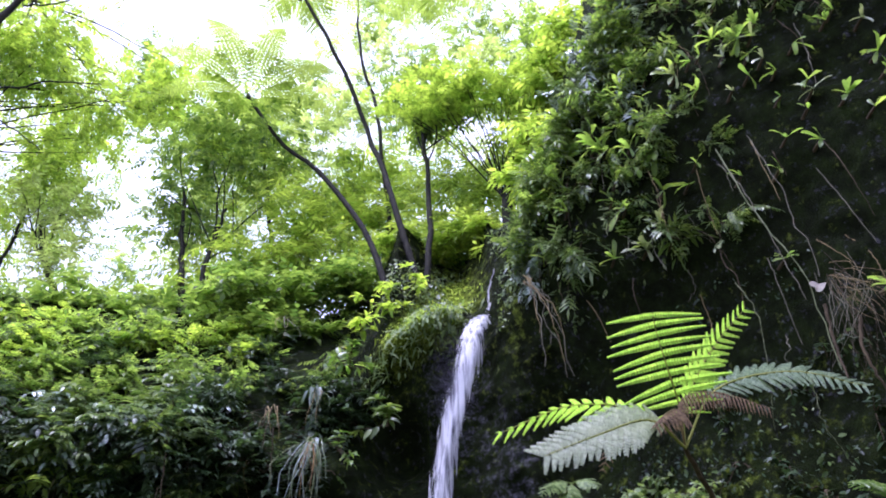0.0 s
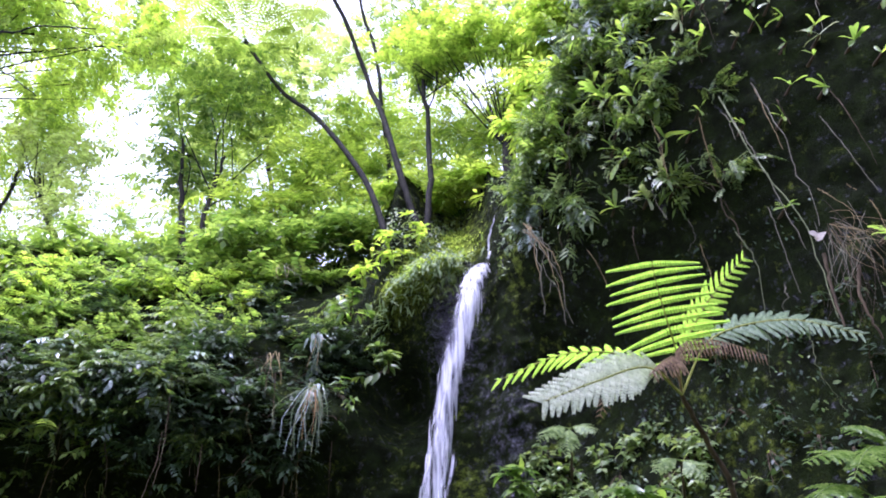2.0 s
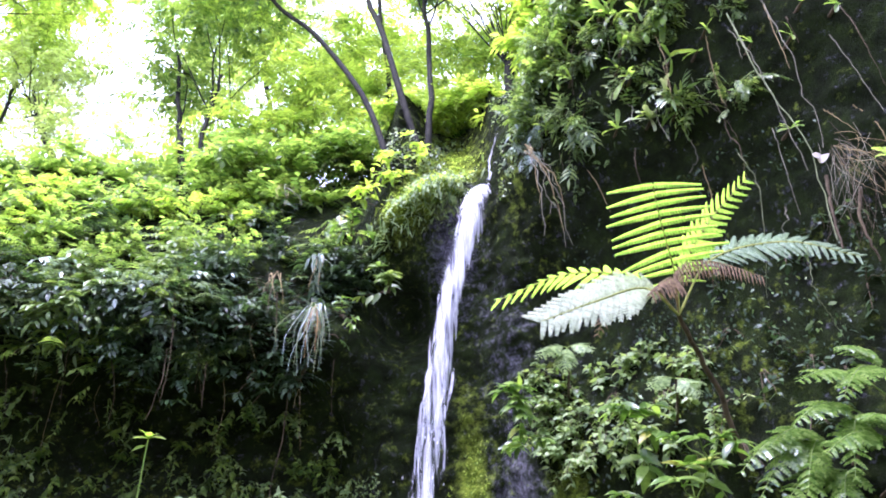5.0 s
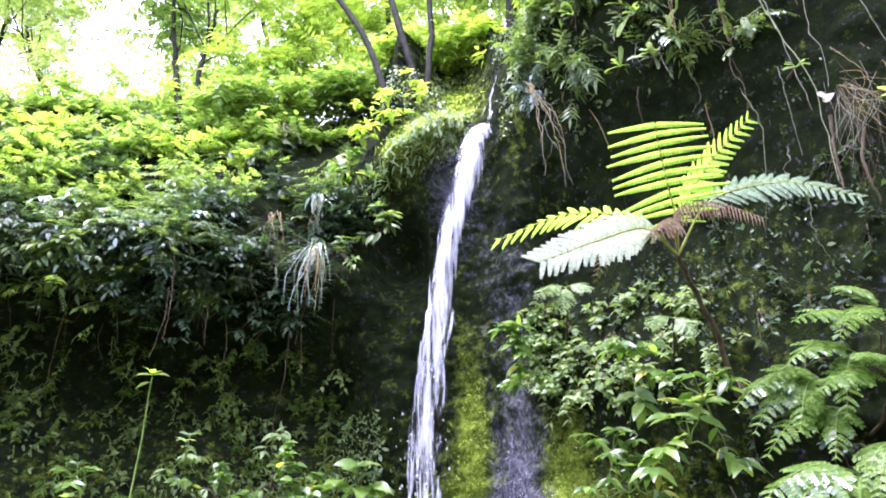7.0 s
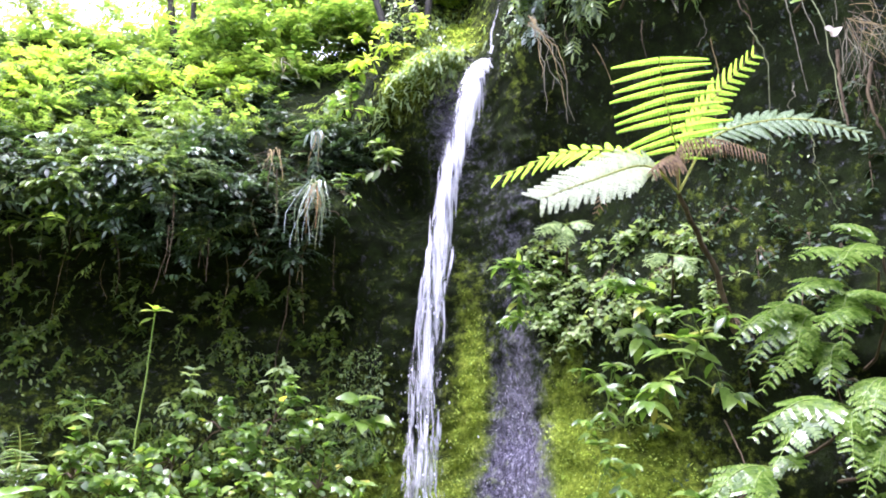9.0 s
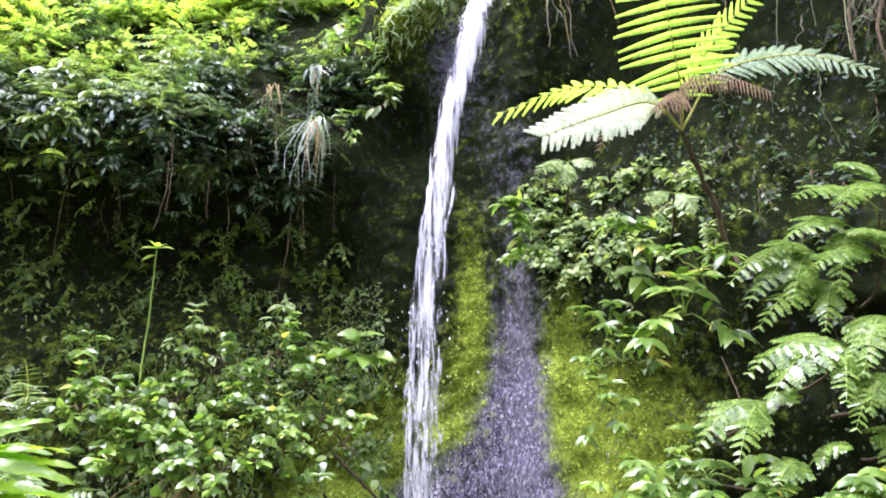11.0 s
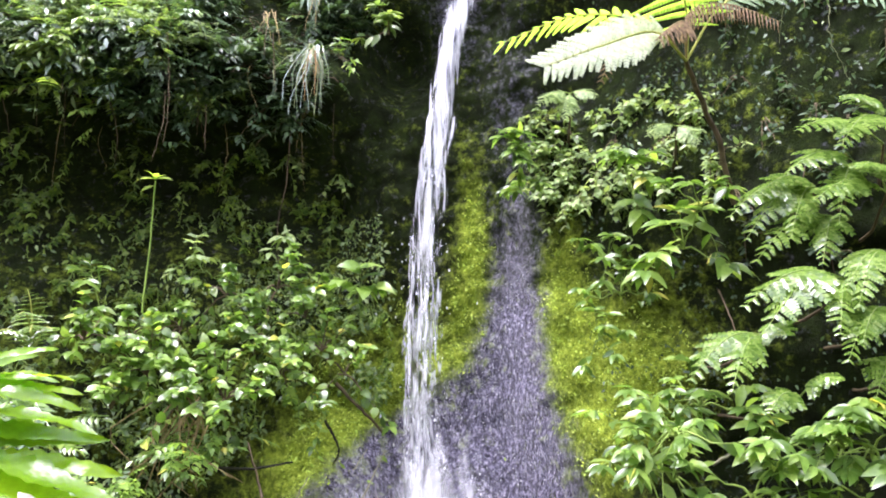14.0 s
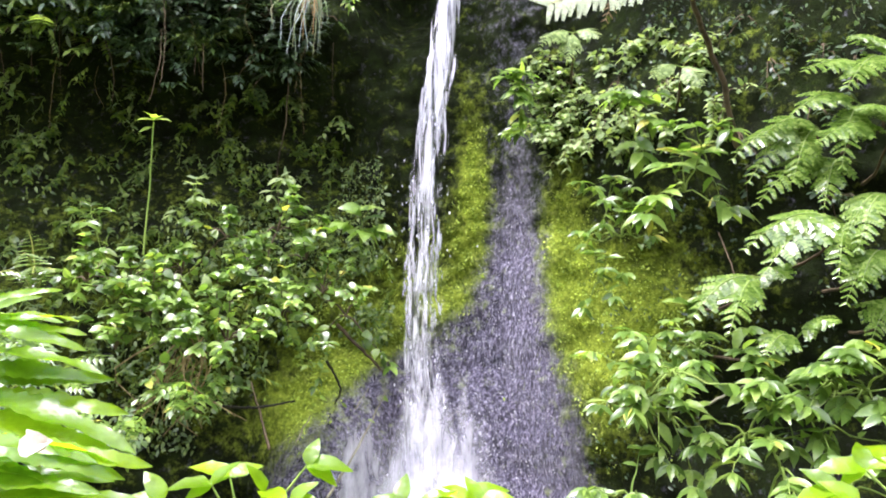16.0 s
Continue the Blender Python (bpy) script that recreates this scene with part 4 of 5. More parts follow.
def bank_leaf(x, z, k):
    """Leaf tone with light painted in: sunlit along the rim and towards the open side, shade-dark and waxy under the
    lip.
    """
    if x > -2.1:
        return LEAF_IVY if k % 3 == 0 and z > 5.2 else LEAF_SHADED
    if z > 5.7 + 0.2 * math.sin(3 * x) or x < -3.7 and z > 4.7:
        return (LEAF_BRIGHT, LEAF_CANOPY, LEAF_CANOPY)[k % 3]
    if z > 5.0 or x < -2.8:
        return (LEAF_IVY, LEAF_CANOPY, LEAF_IVY, LEAF_SHADED)[k % 4]
    return (LEAF_SHADED, LEAF_IVY, LEAF_SHADED, LEAF_IVY, LEAF_SHADED)[k % 5]


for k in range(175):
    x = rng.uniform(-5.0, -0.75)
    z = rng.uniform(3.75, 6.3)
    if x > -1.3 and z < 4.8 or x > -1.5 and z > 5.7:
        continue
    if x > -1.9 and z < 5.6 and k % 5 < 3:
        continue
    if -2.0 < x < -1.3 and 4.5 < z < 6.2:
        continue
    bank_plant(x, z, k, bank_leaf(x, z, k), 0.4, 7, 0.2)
for k in range(46):
    x, z = rng.uniform(-2.0, -0.75), rng.uniform(3.9, 5.5)
    if x > -1.1 and z < 4.3 or x > -0.95 and z < 4.9:
        continue
    bank_plant(x, z, k, LEAF_SHADED, 0.2, 4, 0.12)
for k in range(12):
    b = on_wall(rng.uniform(-4.6, -1.75), rng.uniform(3.7, 4.3), -0.02)
    fern("bank_fern", b, "dark glossy fern drooping from the shaded bank", random_tips(b, 5, (0, -0.9, 0.0), 0.45, 0.45), 0.2, 0.12, LEAF_IVY, False, 14)
# wet leaves, their sky sheen painted as a pale leaf colour
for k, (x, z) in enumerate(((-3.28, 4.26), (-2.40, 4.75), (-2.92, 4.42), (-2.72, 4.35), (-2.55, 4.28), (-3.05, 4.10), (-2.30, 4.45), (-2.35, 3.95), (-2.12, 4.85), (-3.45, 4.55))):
    bank_plant(x, z, 1, LEAF_SHEEN_TONE, 0.3, 5, 0.19)



# hanging tussock with long wet blades
def tussock(base, n, length, width, label, mats):
    ob = thing("grass_tussock", base, label, "grass")
    for k in range(n):
        ln = length * rng.uniform(0.45, 1.05)
        t = np.linspace(0, 1, 12)[:, None]
        side = rng.normal(0, 0.5) * width
        out = np.array((side, -0.06 - 0.1 * rng.random(), 0.06))
        line = np.asarray(base) + rng.normal(0, 0.02, 3) + out * np.minimum(1, 1.4 * t) ** 0.8 + np.array((0.03 * rng.normal(), 0, 0)) * np.sin(5 * t) * t + np.array((0, 0, -ln)) * np.maximum(0, t - 0.08) ** 1.1
        w = rng.uniform(0.0025, 0.0055) * (1 - 0.75 * t[:, 0]) + 0.0008
        v = np.stack([line + (-1, 0, 0) * w[:, None], line + (0, -0.6, 0) * w[:, None], line + (1, 0, 0) * w[:, None]], 1).reshape(-1, 3)
        f = np.array([(3 * i + q, 3 * i + q + 1, 3 * i + q + 4, 3 * i + q + 3) for i in range(11) for q in (0, 1)])
        part("blade", (v, f), mats[k % len(mats)], ob)
    return ob


def sheen_top(ob, base, n, size):
    # pale leaves on top carry a painted wet sheen
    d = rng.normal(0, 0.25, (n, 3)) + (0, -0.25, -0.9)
    pieces("leaf", leaf_mesh("lance", LANCE, LEAF_SHEEN_TONE), ob, np.asarray(base) + rng.normal(0, 0.03, (n, 3)), d, rng.normal(0, 0.2, (n, 3)) + (0, -1, 0.5), size * rng.uniform(0.7, 1.2, n))


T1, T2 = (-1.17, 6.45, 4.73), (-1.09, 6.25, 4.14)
sheen_top(tussock(T1, 11, 0.5, 0.16, "small tuft of wet grass hanging from the bank", (GRASS, GRASS, STRAW)), T1, 9, 0.12)
sheen_top(tussock(T2, 30, 0.72, 0.2, "tuft of long wet grass with yellowing tips hanging down", (GRASS, VINE, GRASS, RUST, GRASS, LEAF_SHEEN_TONE)), T2, 12, 0.13)
tussock((-1.51, 6.35, 4.50), 9, 0.5, 0.1, "dry brown tuft hanging from the bank", (STRAW, TWIG))
tussock((-1.61, 6.95, 5.75), 12, 0.34, 0.22, "dry brown tuft hanging from the bank", (STRAW, TWIG, ROOT))


def cord(name, pts, r, mat, label, category="root", n=16, jitter=0.003, group=""):
    return solid(name, tube(bend(pts, n, jitter), r, r * 0.5, 5), mat, label, category, group)


for p in ([(-2.30, 6.20, 3.76), (-2.26, 6.10, 3.48), (-2.34, 6.10, 3.15)], [(-2.27, 6.10, 4.23), (-2.19, 6.00, 3.59), (-2.22, 6.00, 3.26)], [(-1.43, 6.20, 4.27), (-1.40, 6.20, 3.86)], [(-1.38, 6.80, 3.59), (-1.42, 6.90, 3.14), (-1.48, 6.90, 2.83), (-1.42, 6.70, 2.32)],
          [(-2.82, 6.30, 3.79), (-2.71, 6.30, 3.44), (-2.76, 6.40, 3.22)], [(-2.02, 6.40, 3.72), (-2.01, 6.40, 3.32)]):
    cord("hanging_root", p, 0.006, TWIG, "brown root hanging down the shaded rock", group="roots on the bank")

# broad-leaved sprigs on the rim near the water
for b, m in (((-0.50, 7.20, 5.91), LEAF_BRIGHT), ((-0.81, 7.10, 5.66), LEAF_BRIGHT), ((-0.34, 7.40, 6.38), LEAF_BRIGHT), ((-0.91, 6.90, 5.17), LEAF_BUSH), ((-0.69, 7.30, 6.11), LEAF_BRIGHT), ((-0.50, 6.70, 4.48), LEAF_IVY)):
    shrub("sapling", b, "bright leafy sapling at the edge of the bank", (0, -0.5, 0.6), 5, 0.32, 0.5, 0.2, 6, 0.125, "ovate", m, True, None, 5, 0.3, "shrub", "saplings on the rim")
shrub("sapling", (-0.92, 6.50, 4.17), "small bright sprig on the shaded bank", (0.3, -0.6, 0.3), 4, 0.2, 0.45, 0.2, 4, 0.1, "ovate", LEAF_BUSH, True, None, 3, 0.3, "shrub", "saplings on the rim")
for x, z in ((-1.19, 5.82), (-1.01, 5.47), (-0.73, 5.27), (-1.26, 5.50)):
    b = on_wall(x, z, 0.0)
    ob = thing("strap_fern", b, "strap-leaved fern standing on the mossy rim", "fern", "strap ferns on the rim")
    d = unit(np.array((0, -0.5, 0.6)) + rng.normal(0, 0.5, (6, 3)))
    pieces("leaf", leaf_mesh("ribbon", RIBBON, STRAP), ob, np.repeat(b[None], 6, 0), d, rng.normal(0, 0.3, (6, 3)) + (0, -0.6, 0.6), 0.2 * rng.uniform(0.6, 1.2, 6))

# ---- left rock face: small creepers ----
for k in range(230):
    x, z = rng.uniform(-4.3, -0.45), 0.7 + 2.9 * rng.random()
    if z < 1.2 and x > -1.4:
        continue
    if x > -0.8 and z > 2.25:
        continue
    b = on_wall(x, z, 0.02)
    shrub("wall_plant", b, "small drooping leafy plant on the dark rock face", (0, -0.7, 0.1), 2 + k % 3, 0.2, 0.5, 0.8, 7, 0.058, "broad" if k % 3 else "ovate", LEAF_IVY if k % 2 else LEAF_CANOPY, False, STALK, 2, 0.3, "creeper", "small plants on the rock face")


def wall_cover(name, n, xr, zr, size, mat, label, shape=SMALL, keep=None):
    xs, zs = rng.uniform(*xr, n), rng.uniform(*zr, n)
    ok = [k for k in range(n) if noise.noise((xs[k] * 1.6, 3.3, zs[k] * 1.6)) > -0.08 and (keep is None or keep(xs[k], zs[k]))]
    p = np.array([on_wall(xs[k], zs[k], 0.03 + 0.06 * rng.random()) for k in ok])
    d = rng.normal(0, 0.6, (len(p), 3)) + (0, -0.5, -0.6)
    return solid(name, scatter(shape, p, d, rng.normal(0, 0.25, (len(p), 3)) + (0, -0.8, 0.6), size * rng.uniform(0.5, 1.3, len(p))), mat, label, "creeper", kind="stuff")


wall_cover("creeping_cover", 7500, (-4.6, -0.45), (0.3, 2.9), 0.055, LEAF_IVY, "tiny creeping leaves over the dark rock", SMALL, lambda x, z: z < 1.5 + 1.6 * rng.random() ** 2 and (z > 1.2 or x < -1.5))
wall_cover("creeping_cover", 2400, (-1.9, -0.55), (1.7, 2.9), 0.03, LEAF_IVY, "tiny round creeping leaves on the wet rock beside the fall")
wall_cover("creeping_cover", 260, (1.5, 3.2), (2.6, 4.6), 0.055, LEAF_IVY, "scattered small leaves on the dark cliff", SMALL)
# dark leaf tone in these two covers deepens the cliff's shade
wall_cover("creeping_cover", 1100, (1.3, 3.6), (2.4, 5.2), 0.045, LEAF_SHADED, "small green creeping leaves on the shaded cliff")
wall_cover("creeping_cover", 2200, (1.1, 3.6), (0.3, 5.0), 0.036, LEAF_SHADED, "tiny creeping leaves and moss tufts on the rock")
wall_cover("cliff_cover", 3200, (0.7, 4.0), (4.6, 10.5), 0.09, LEAF_IVY, "small-leaved growth covering the high cliff", SPRAY_FINE, lambda x, z: 5.4 + 0.5 * (x > 2.2) < z < ztop(x) + 0.1 and x < 1.6 + (z - 6.0) / 2.2 + 0.8 * rng.random() ** 2)
def moss_tufts(n, xr, zr):
    xs, zs = rng.uniform(*xr, n), rng.uniform(*zr, n)
    p = np.array([on_wall(xs[k], zs[k], 0.004) for k in range(n) if cover(xs[k], zs[k])[0] + 0.45 * noise.noise((xs[k] * 9, 1.0, zs[k] * 9)) > 0.42])
    return solid("moss", scatter(LEAFLET, p, rng.normal(0, 0.5, p.shape) + (0, -1.0, 0.1), rng.normal(0, 0.3, p.shape) + (0, 0, 1), rng.uniform(0.014, 0.04, len(p))), LEAF_MOSS, "short bright moss tufts on the wet rock", "moss", kind="stuff")


n = 420
gx = rng.normal(-0.2, 0.28, n)
gp = np.array([on_wall(x, 5.66 + 1.1 * (x + 0.25) + rng.normal(0, 0.14), 0.02) for x in gx])
solid("ledge_grass", scatter(LONG, gp, rng.normal(0, 0.35, gp.shape) + (-0.2, -0.6, -0.5), rng.normal(0, 0.2, gp.shape) + (0, -0.7, 0.7), rng.uniform(0.06, 0.17, n)), LEAF_PALE, "short pale grass drooping over the mossy ledge", "grass", kind="stuff")
moss_tufts(26000, (-1.3, 2.4), (0.0, 3.6))
moss_tufts(9000, (-0.8, 0.9), (5.2, 7.6))
wall_cover("rim_moss", 3000, (-0.7, 0.9), (5.4, 8.2), 0.045, LEAF_IVY, "moss and tiny herbs above the lip of the fall", SMALL, lambda x, z: abs(x - 0.42) > 0.16)

# the flowering stalk
ob = thing("tall_herb", (-2.15, 5.60, 1.91), "single tall thin green herb with a leafy tip", "herb")
part("stalk", tube(bend([(-2.15, 5.60, 1.91), (-2.10, 5.55, 2.47), (-2.07, 5.50, 2.85)], 10, 0.004), 0.008, 0.006, 6), STALK, ob)
tip = np.array((-2.07, 5.50, 2.86))
pieces("leaf", leaf_mesh("ovate", OVATE, LEAF_BRIGHT), ob, np.array([tip, tip, tip, tip, tip - (0.02, 0, 0.06), tip - (0, 0, 0.05), tip]), np.array([(1, -0.3, 0.2), (0.6, -0.5, 0.35), (-0.6, -0.4, 0.1), (0.2, -0.6, 0.3), (-0.9, -0.3, -0.2), (-0.6, -0.5, -0.1), (-0.2, -0.5, 0.5)]), (0, -0.5, 1), np.array((0.13, 0.11, 0.12, 0.12, 0.1, 0.1, 0.1)))

# ---- shrubs at the foot on the left ----
for (x, y, z), n in (((-1.59, 5.50, 1.48), 8), ((-2.02, 5.40, 1.48), 8), ((-1.18, 5.80, 1.48), 8), ((-2.46, 5.40, 1.71), 6), ((-1.42, 5.90, 1.77), 8), ((-1.90, 5.70, 1.80), 7), ((-0.92, 6.00, 1.65), 6), ((-1.45, 5.30, 1.30), 6),
                     ((-2.16, 5.20, 1.26), 6), ((-1.07, 6.10, 1.91), 6), ((-1.71, 5.30, 1.30), 6), ((-2.19, 5.50, 1.71), 6), ((-0.73, 5.90, 1.48), 4), ((-1.67, 6.00, 2.07), 7), ((-1.30, 6.10, 2.13), 6)):
    shrub("shrub", (x, y, z), "leafy shrub with rounded glossy wet leaves at the cliff foot", (0, -0.4, 0.6), n, 0.46, 0.62, 0.3, 13, 0.09, "broad", LEAF_BUSH, group="shrubs at the cliff foot")
shrub("herb", (-0.66, 6.30, 2.15), "low herb with large soft green leaves on the rock", (0, -0.5, 0.5), 4, 0.22, 0.5, 0.2, 3, 0.17, "broad", LEAF_BUSH, True, STALK, 4, 0.4, "herb")
shrub("herb", (-1.92, 6.00, 2.33), "bright young shoots above the shrub", (0, -0.4, 0.7), 5, 0.2, 0.5, 0.2, 3, 0.11, "ovate", LEAF_PALE, True, STALK, 4, 0.4, "herb")
shrub("herb", (-2.65, 5.90, 2.14), "bright herb with pointed leaves on the rock", (0, -0.5, 0.6), 5, 0.25, 0.5, 0.2, 4, 0.13, "ovate", LEAF_BUSH, True, STALK, 4, 0.4, "herb")
shrub("herb", (-1.33, 6.50, 2.57), "small drooping herb on a wet ledge", (0, -0.6, 0.2), 4, 0.16, 0.5, 0.4, 3, 0.12, "ovate", LEAF_PALE, True, STALK, 3, 0.4, "herb")
shrub("herb", (-0.59, 6.30, 2.01), "small drooping herb on the wet rock", (0, -0.5, -0.3), 3, 0.2, 0.3, 0.4, 3, 0.1, "lance", LEAF_BUSH, True, STALK, 2, 0.4, "herb")
shrub("herb", (-0.84, 5.70, 1.16), "small herb by the splash zone", (0, -0.4, 0.4), 4, 0.25, 0.5, 0.3, 4, 0.08, "ovate", LEAF_BUSH, True, STALK, 3, 0.4, "herb")
fern("fern", (-2.75, 5.30, 1.63), "dark fern at the cliff foot", random_tips((-2.75, 5.30, 1.63), 5, (0.1, -0.5, 0.4), 0.5, 0.5), 0.2, 0.12, FERN_DARK, True, 11)

# low leaves in the shade under the shrubs
thicket("low_herbage", [((-1.91, 5.00, 0.93), (0.6, 0.5, 0.3), 70), ((-2.41, 5.00, 1.06), (0.8, 0.5, 0.5), 110)], LEAF_BUSH, "low shaded herbs on the gorge floor", SPRAY, 0.22)

# dead stalks and branches
ob = thing("dead_fern_clump", (-1.73, 5.30, 0.96), "clump of dry reddish-brown dead stalks under the shrub", "dead plant")
for k in range(26):
    a = np.array((-1.69, 5.25, 1.26)) + rng.normal(0, 0.07, 3)
    part("stalk", tube(bend([a, a + (rng.normal(-0.03, 0.09), rng.normal(-0.03, 0.05), -0.2), a + (rng.normal(-0.05, 0.2), rng.normal(-0.05, 0.08), -0.45)], 6), 0.006, 0.003, 4), STRAW, ob)
for p, r, m in (([(-0.81, 6.00, 1.41), (-0.61, 6.00, 1.22), (-0.44, 6.00, 1.04)], 0.016, TWIG), ([(-0.80, 5.60, 0.21), (-0.63, 5.80, 0.49), (-0.43, 6.10, 0.91)], 0.011, ROOT), ([(-1.66, 5.20, 0.91), (-1.30, 5.40, 0.86), (-1.04, 5.60, 0.88)], 0.014, BARK),
                ([(-1.13, 5.20, 0.62), (-1.24, 5.40, 0.81), (-1.33, 5.50, 1.02)], 0.012, TWIG), ([(-1.01, 5.50, 0.61), (-0.93, 5.60, 0.78)], 0.006, ROOT), ([(-0.66, 6.00, 0.77), (-0.57, 6.10, 0.92)], 0.006, ROOT), ([(-0.87, 5.90, 1.15), (-0.76, 5.90, 0.94), (-0.80, 5.90, 0.82)], 0.012, BARK)):
    cord("fallen_branch", p, r, m, "dead branch lying against the wet rock", "branch", group="dead branches")

# ---- right: the high cliff ----
def strap_fern(x, z, n, length):
    b = on_wall(x, z, 0.12)
    ob = thing("strap_fern", b, "strap-leaved fern with pale green blades on the dark cliff", "fern", "strap ferns on the cliff")
    part("rootstock", tube(bend([on_wall(x, z, -0.04), b], 4), 0.018, 0.01, 6), TWIG, ob)
    d = unit(np.array((-0.5, -0.6, 0.25)) + rng.normal(0, 0.65, (n, 3)))
    pieces("leaf", leaf_mesh("ribbon", RIBBON, FERN_GREY_SHEEN if rng.random() < 0.2 else STRAP), ob, np.repeat(b[None], n, 0), d, rng.normal(0, 0.3, (n, 3)) + (0, -0.5, 0.8), length * rng.uniform(0.6, 1.2, n))


for x, z in ((2.52, 7.76), (2.65, 7.20), (3.04, 6.52), (3.00, 6.89), (3.24, 7.00), (2.28, 7.68), (2.16, 7.12), (2.30, 6.86), (1.90, 6.90), (1.75, 6.40), (1.94, 6.45), (1.56, 6.83),
             (2.14, 6.02), (1.91, 5.78), (1.81, 5.64), (1.57, 5.70), (2.51, 7.39), (2.76, 6.84), (3.17, 6.14), (3.45, 6.47), (3.01, 6.34), (2.64, 7.91), (1.86, 7.78), (3.06, 4.53), (2.65, 5.07), (2.97, 5.87), (1.63, 6.07)):
    strap_fern(x, z, int(rng.integers(4, 9)), rng.uniform(0.14, 0.24) * (0.75 if x > 2.2 else 1))
for k in range(112):
    z = rng.uniform(5.5, 9.5)
    x = rng.uniform(max(1.0, 0.95 + (z - 7) / 2.3), 3.5)
    strap_fern(x, z, int(rng.integers(3, 6)), rng.uniform(0.12, 0.21) * (0.75 if x > 2.2 else 1))
for k in range(150):
    z = rng.uniform(5.3, 9.8)
    x = max(0.8, 0.75 + (z - 6.6) / 2.15) + (abs(rng.normal(0, 0.75)) if k % 3 else rng.uniform(0.0, 0.2))
    if z < 5.85 and x < 1.7 or z < 5.6:
        continue
    b = on_wall(x, z, -0.02)
    ob = thing("cliff_shrub", b, "small dark leafy plant rooted in the cliff", "shrub", "small plants on the cliff")
    st = stems_from(b, 5, (0, -0.8, 0.0), 0.28, 0.5, 0.4)
    part("stem", join([tube(s, 0.006, 0.002, 5) for s in st]), TWIG, ob, kind="stuff")
    p = np.concatenate([s[2:] for s in st])
    d = rng.normal(0, 0.7, (len(p), 3)) + (0, -0.5, -0.4)
    # paler leaf tones paint light along the edge, darker ones shade inside it
    part("foliage", scatter((SPRAY, SPRAY_FINE, SPRAY_BIG)[k % 3], p, d, rng.normal(0, 0.3, (len(p), 3)) + (0, -0.3, 1), 0.19 * rng.uniform(0.6, 1.2, len(p))), (LEAF_PALE, LEAF_IVY, LEAF_CANOPY, LEAF_SHEEN_TONE, LEAF_IVY)[int(rng.integers(0, 5))] if x < 1.3 + (z - 6.0) / 2.2 else LEAF_IVY if k % 3 else LEAF_SHADED, ob, kind="stuff")

for p, r, m in (([(2.24, 4.70, 6.00), (2.27, 4.60, 5.57), (2.34, 4.50, 5.08), (2.45, 4.40, 4.59), (2.45, 4.35, 4.20), (2.43, 4.30, 3.79)], 0.012, VINE), ([(2.27, 4.70, 5.84), (2.34, 4.60, 5.40), (2.38, 4.50, 4.85), (2.41, 4.40, 4.36)], 0.009, ROOT),
                ([(2.53, 4.70, 6.15), (2.56, 4.50, 5.37), (2.55, 4.50, 5.10), (2.56, 4.40, 4.78), (2.55, 4.40, 4.54)], 0.008, ROOT), ([(2.15, 4.80, 4.76), (2.20, 4.70, 4.41), (2.17, 4.70, 4.06), (2.15, 4.80, 3.62)], 0.006, VINE),
                ([(2.29, 4.40, 3.80), (2.27, 4.40, 3.53), (2.38, 4.40, 3.20)], 0.005, VINE), ([(2.30, 4.60, 4.20), (2.28, 4.55, 4.08), (2.25, 4.60, 4.05), (2.28, 4.60, 3.96)], 0.007, ROOT), ([(2.36, 5.20, 5.63), (2.23, 5.10, 5.23), (2.27, 5.00, 4.91), (2.25, 5.00, 4.57)], 0.009, TWIG),
                ([(2.08, 5.60, 5.53), (2.12, 5.50, 5.19), (2.03, 5.50, 5.03)], 0.007, ROOT), ([(2.09, 5.40, 6.20), (2.16, 5.30, 5.67), (2.27, 5.30, 5.49)], 0.007, ROOT), ([(1.95, 5.80, 8.17), (1.92, 5.70, 7.45), (2.02, 5.70, 6.98)], 0.007, ROOT)):
    cord("hanging_vine", p, r * 0.5, m, "thin pale vine hanging down the dark cliff", "vine", 20, 0.006, "vines on the cliff")
ob = thing("root_tuft", (0.72, 5.60, 5.40), "tuft of dry straw-coloured roots hanging from the overhang", "roots")
for e in ((0.80, 5.50, 4.45), (0.96, 5.50, 4.49), (0.93, 5.50, 4.91), (1.02, 5.50, 4.37), (0.78, 5.50, 4.75), (0.86, 5.50, 4.65), (0.74, 5.50, 5.07), (0.98, 5.50, 4.70)):
    a = np.array((0.72, 5.60, 5.37)) + rng.normal(0, 0.03, 3)
    m_ = (a * 0.45 + np.array(e) * 0.55) + (0.02, -0.06, 0.07)
    part("root", tube(bend([a, m_, e], 10, 0.014), 0.0055, 0.0022, 5), ROOT if rng.random() < 0.5 else STRAW, ob)
ob = thing("root_mass", (2.70, 4.40, 4.54), "hairy mass of dead brown roots hanging on the cliff", "roots")
for k in range(42):
    a = np.array((2.66, 4.40, 4.52)) + rng.normal(0, 0.07, 3)
    e = np.array(((2.70, 4.10, 4.05), (2.55, 4.20, 3.79), (2.50, 4.25, 3.98))[k % 3]) + rng.normal(0, 0.1, 3)
    part("root", tube(bend([a, a * 0.5 + e * 0.5 + rng.normal(0, 0.05, 3) + (0.03, -0.02, 0.05), e], 9, 0.004), 0.0019, 0.0008, 4), (STRAW, TWIG, ROOT)[k % 3], ob)
for e in ([(2.66, 4.30, 4.17), (2.61, 4.30, 3.92), (2.66, 4.30, 3.65)], [(2.52, 4.40, 4.32), (2.50, 4.40, 4.06), (2.48, 4.35, 3.76)]):
    cord("hanging_root", e, 0.014, TWIG, "thick brown root hanging on the cliff", group="roots on the cliff")
pale = thing("dead_leaf", (2.46, 4.35, 4.42), "pale dead leaf caught in the roots", "leaf")
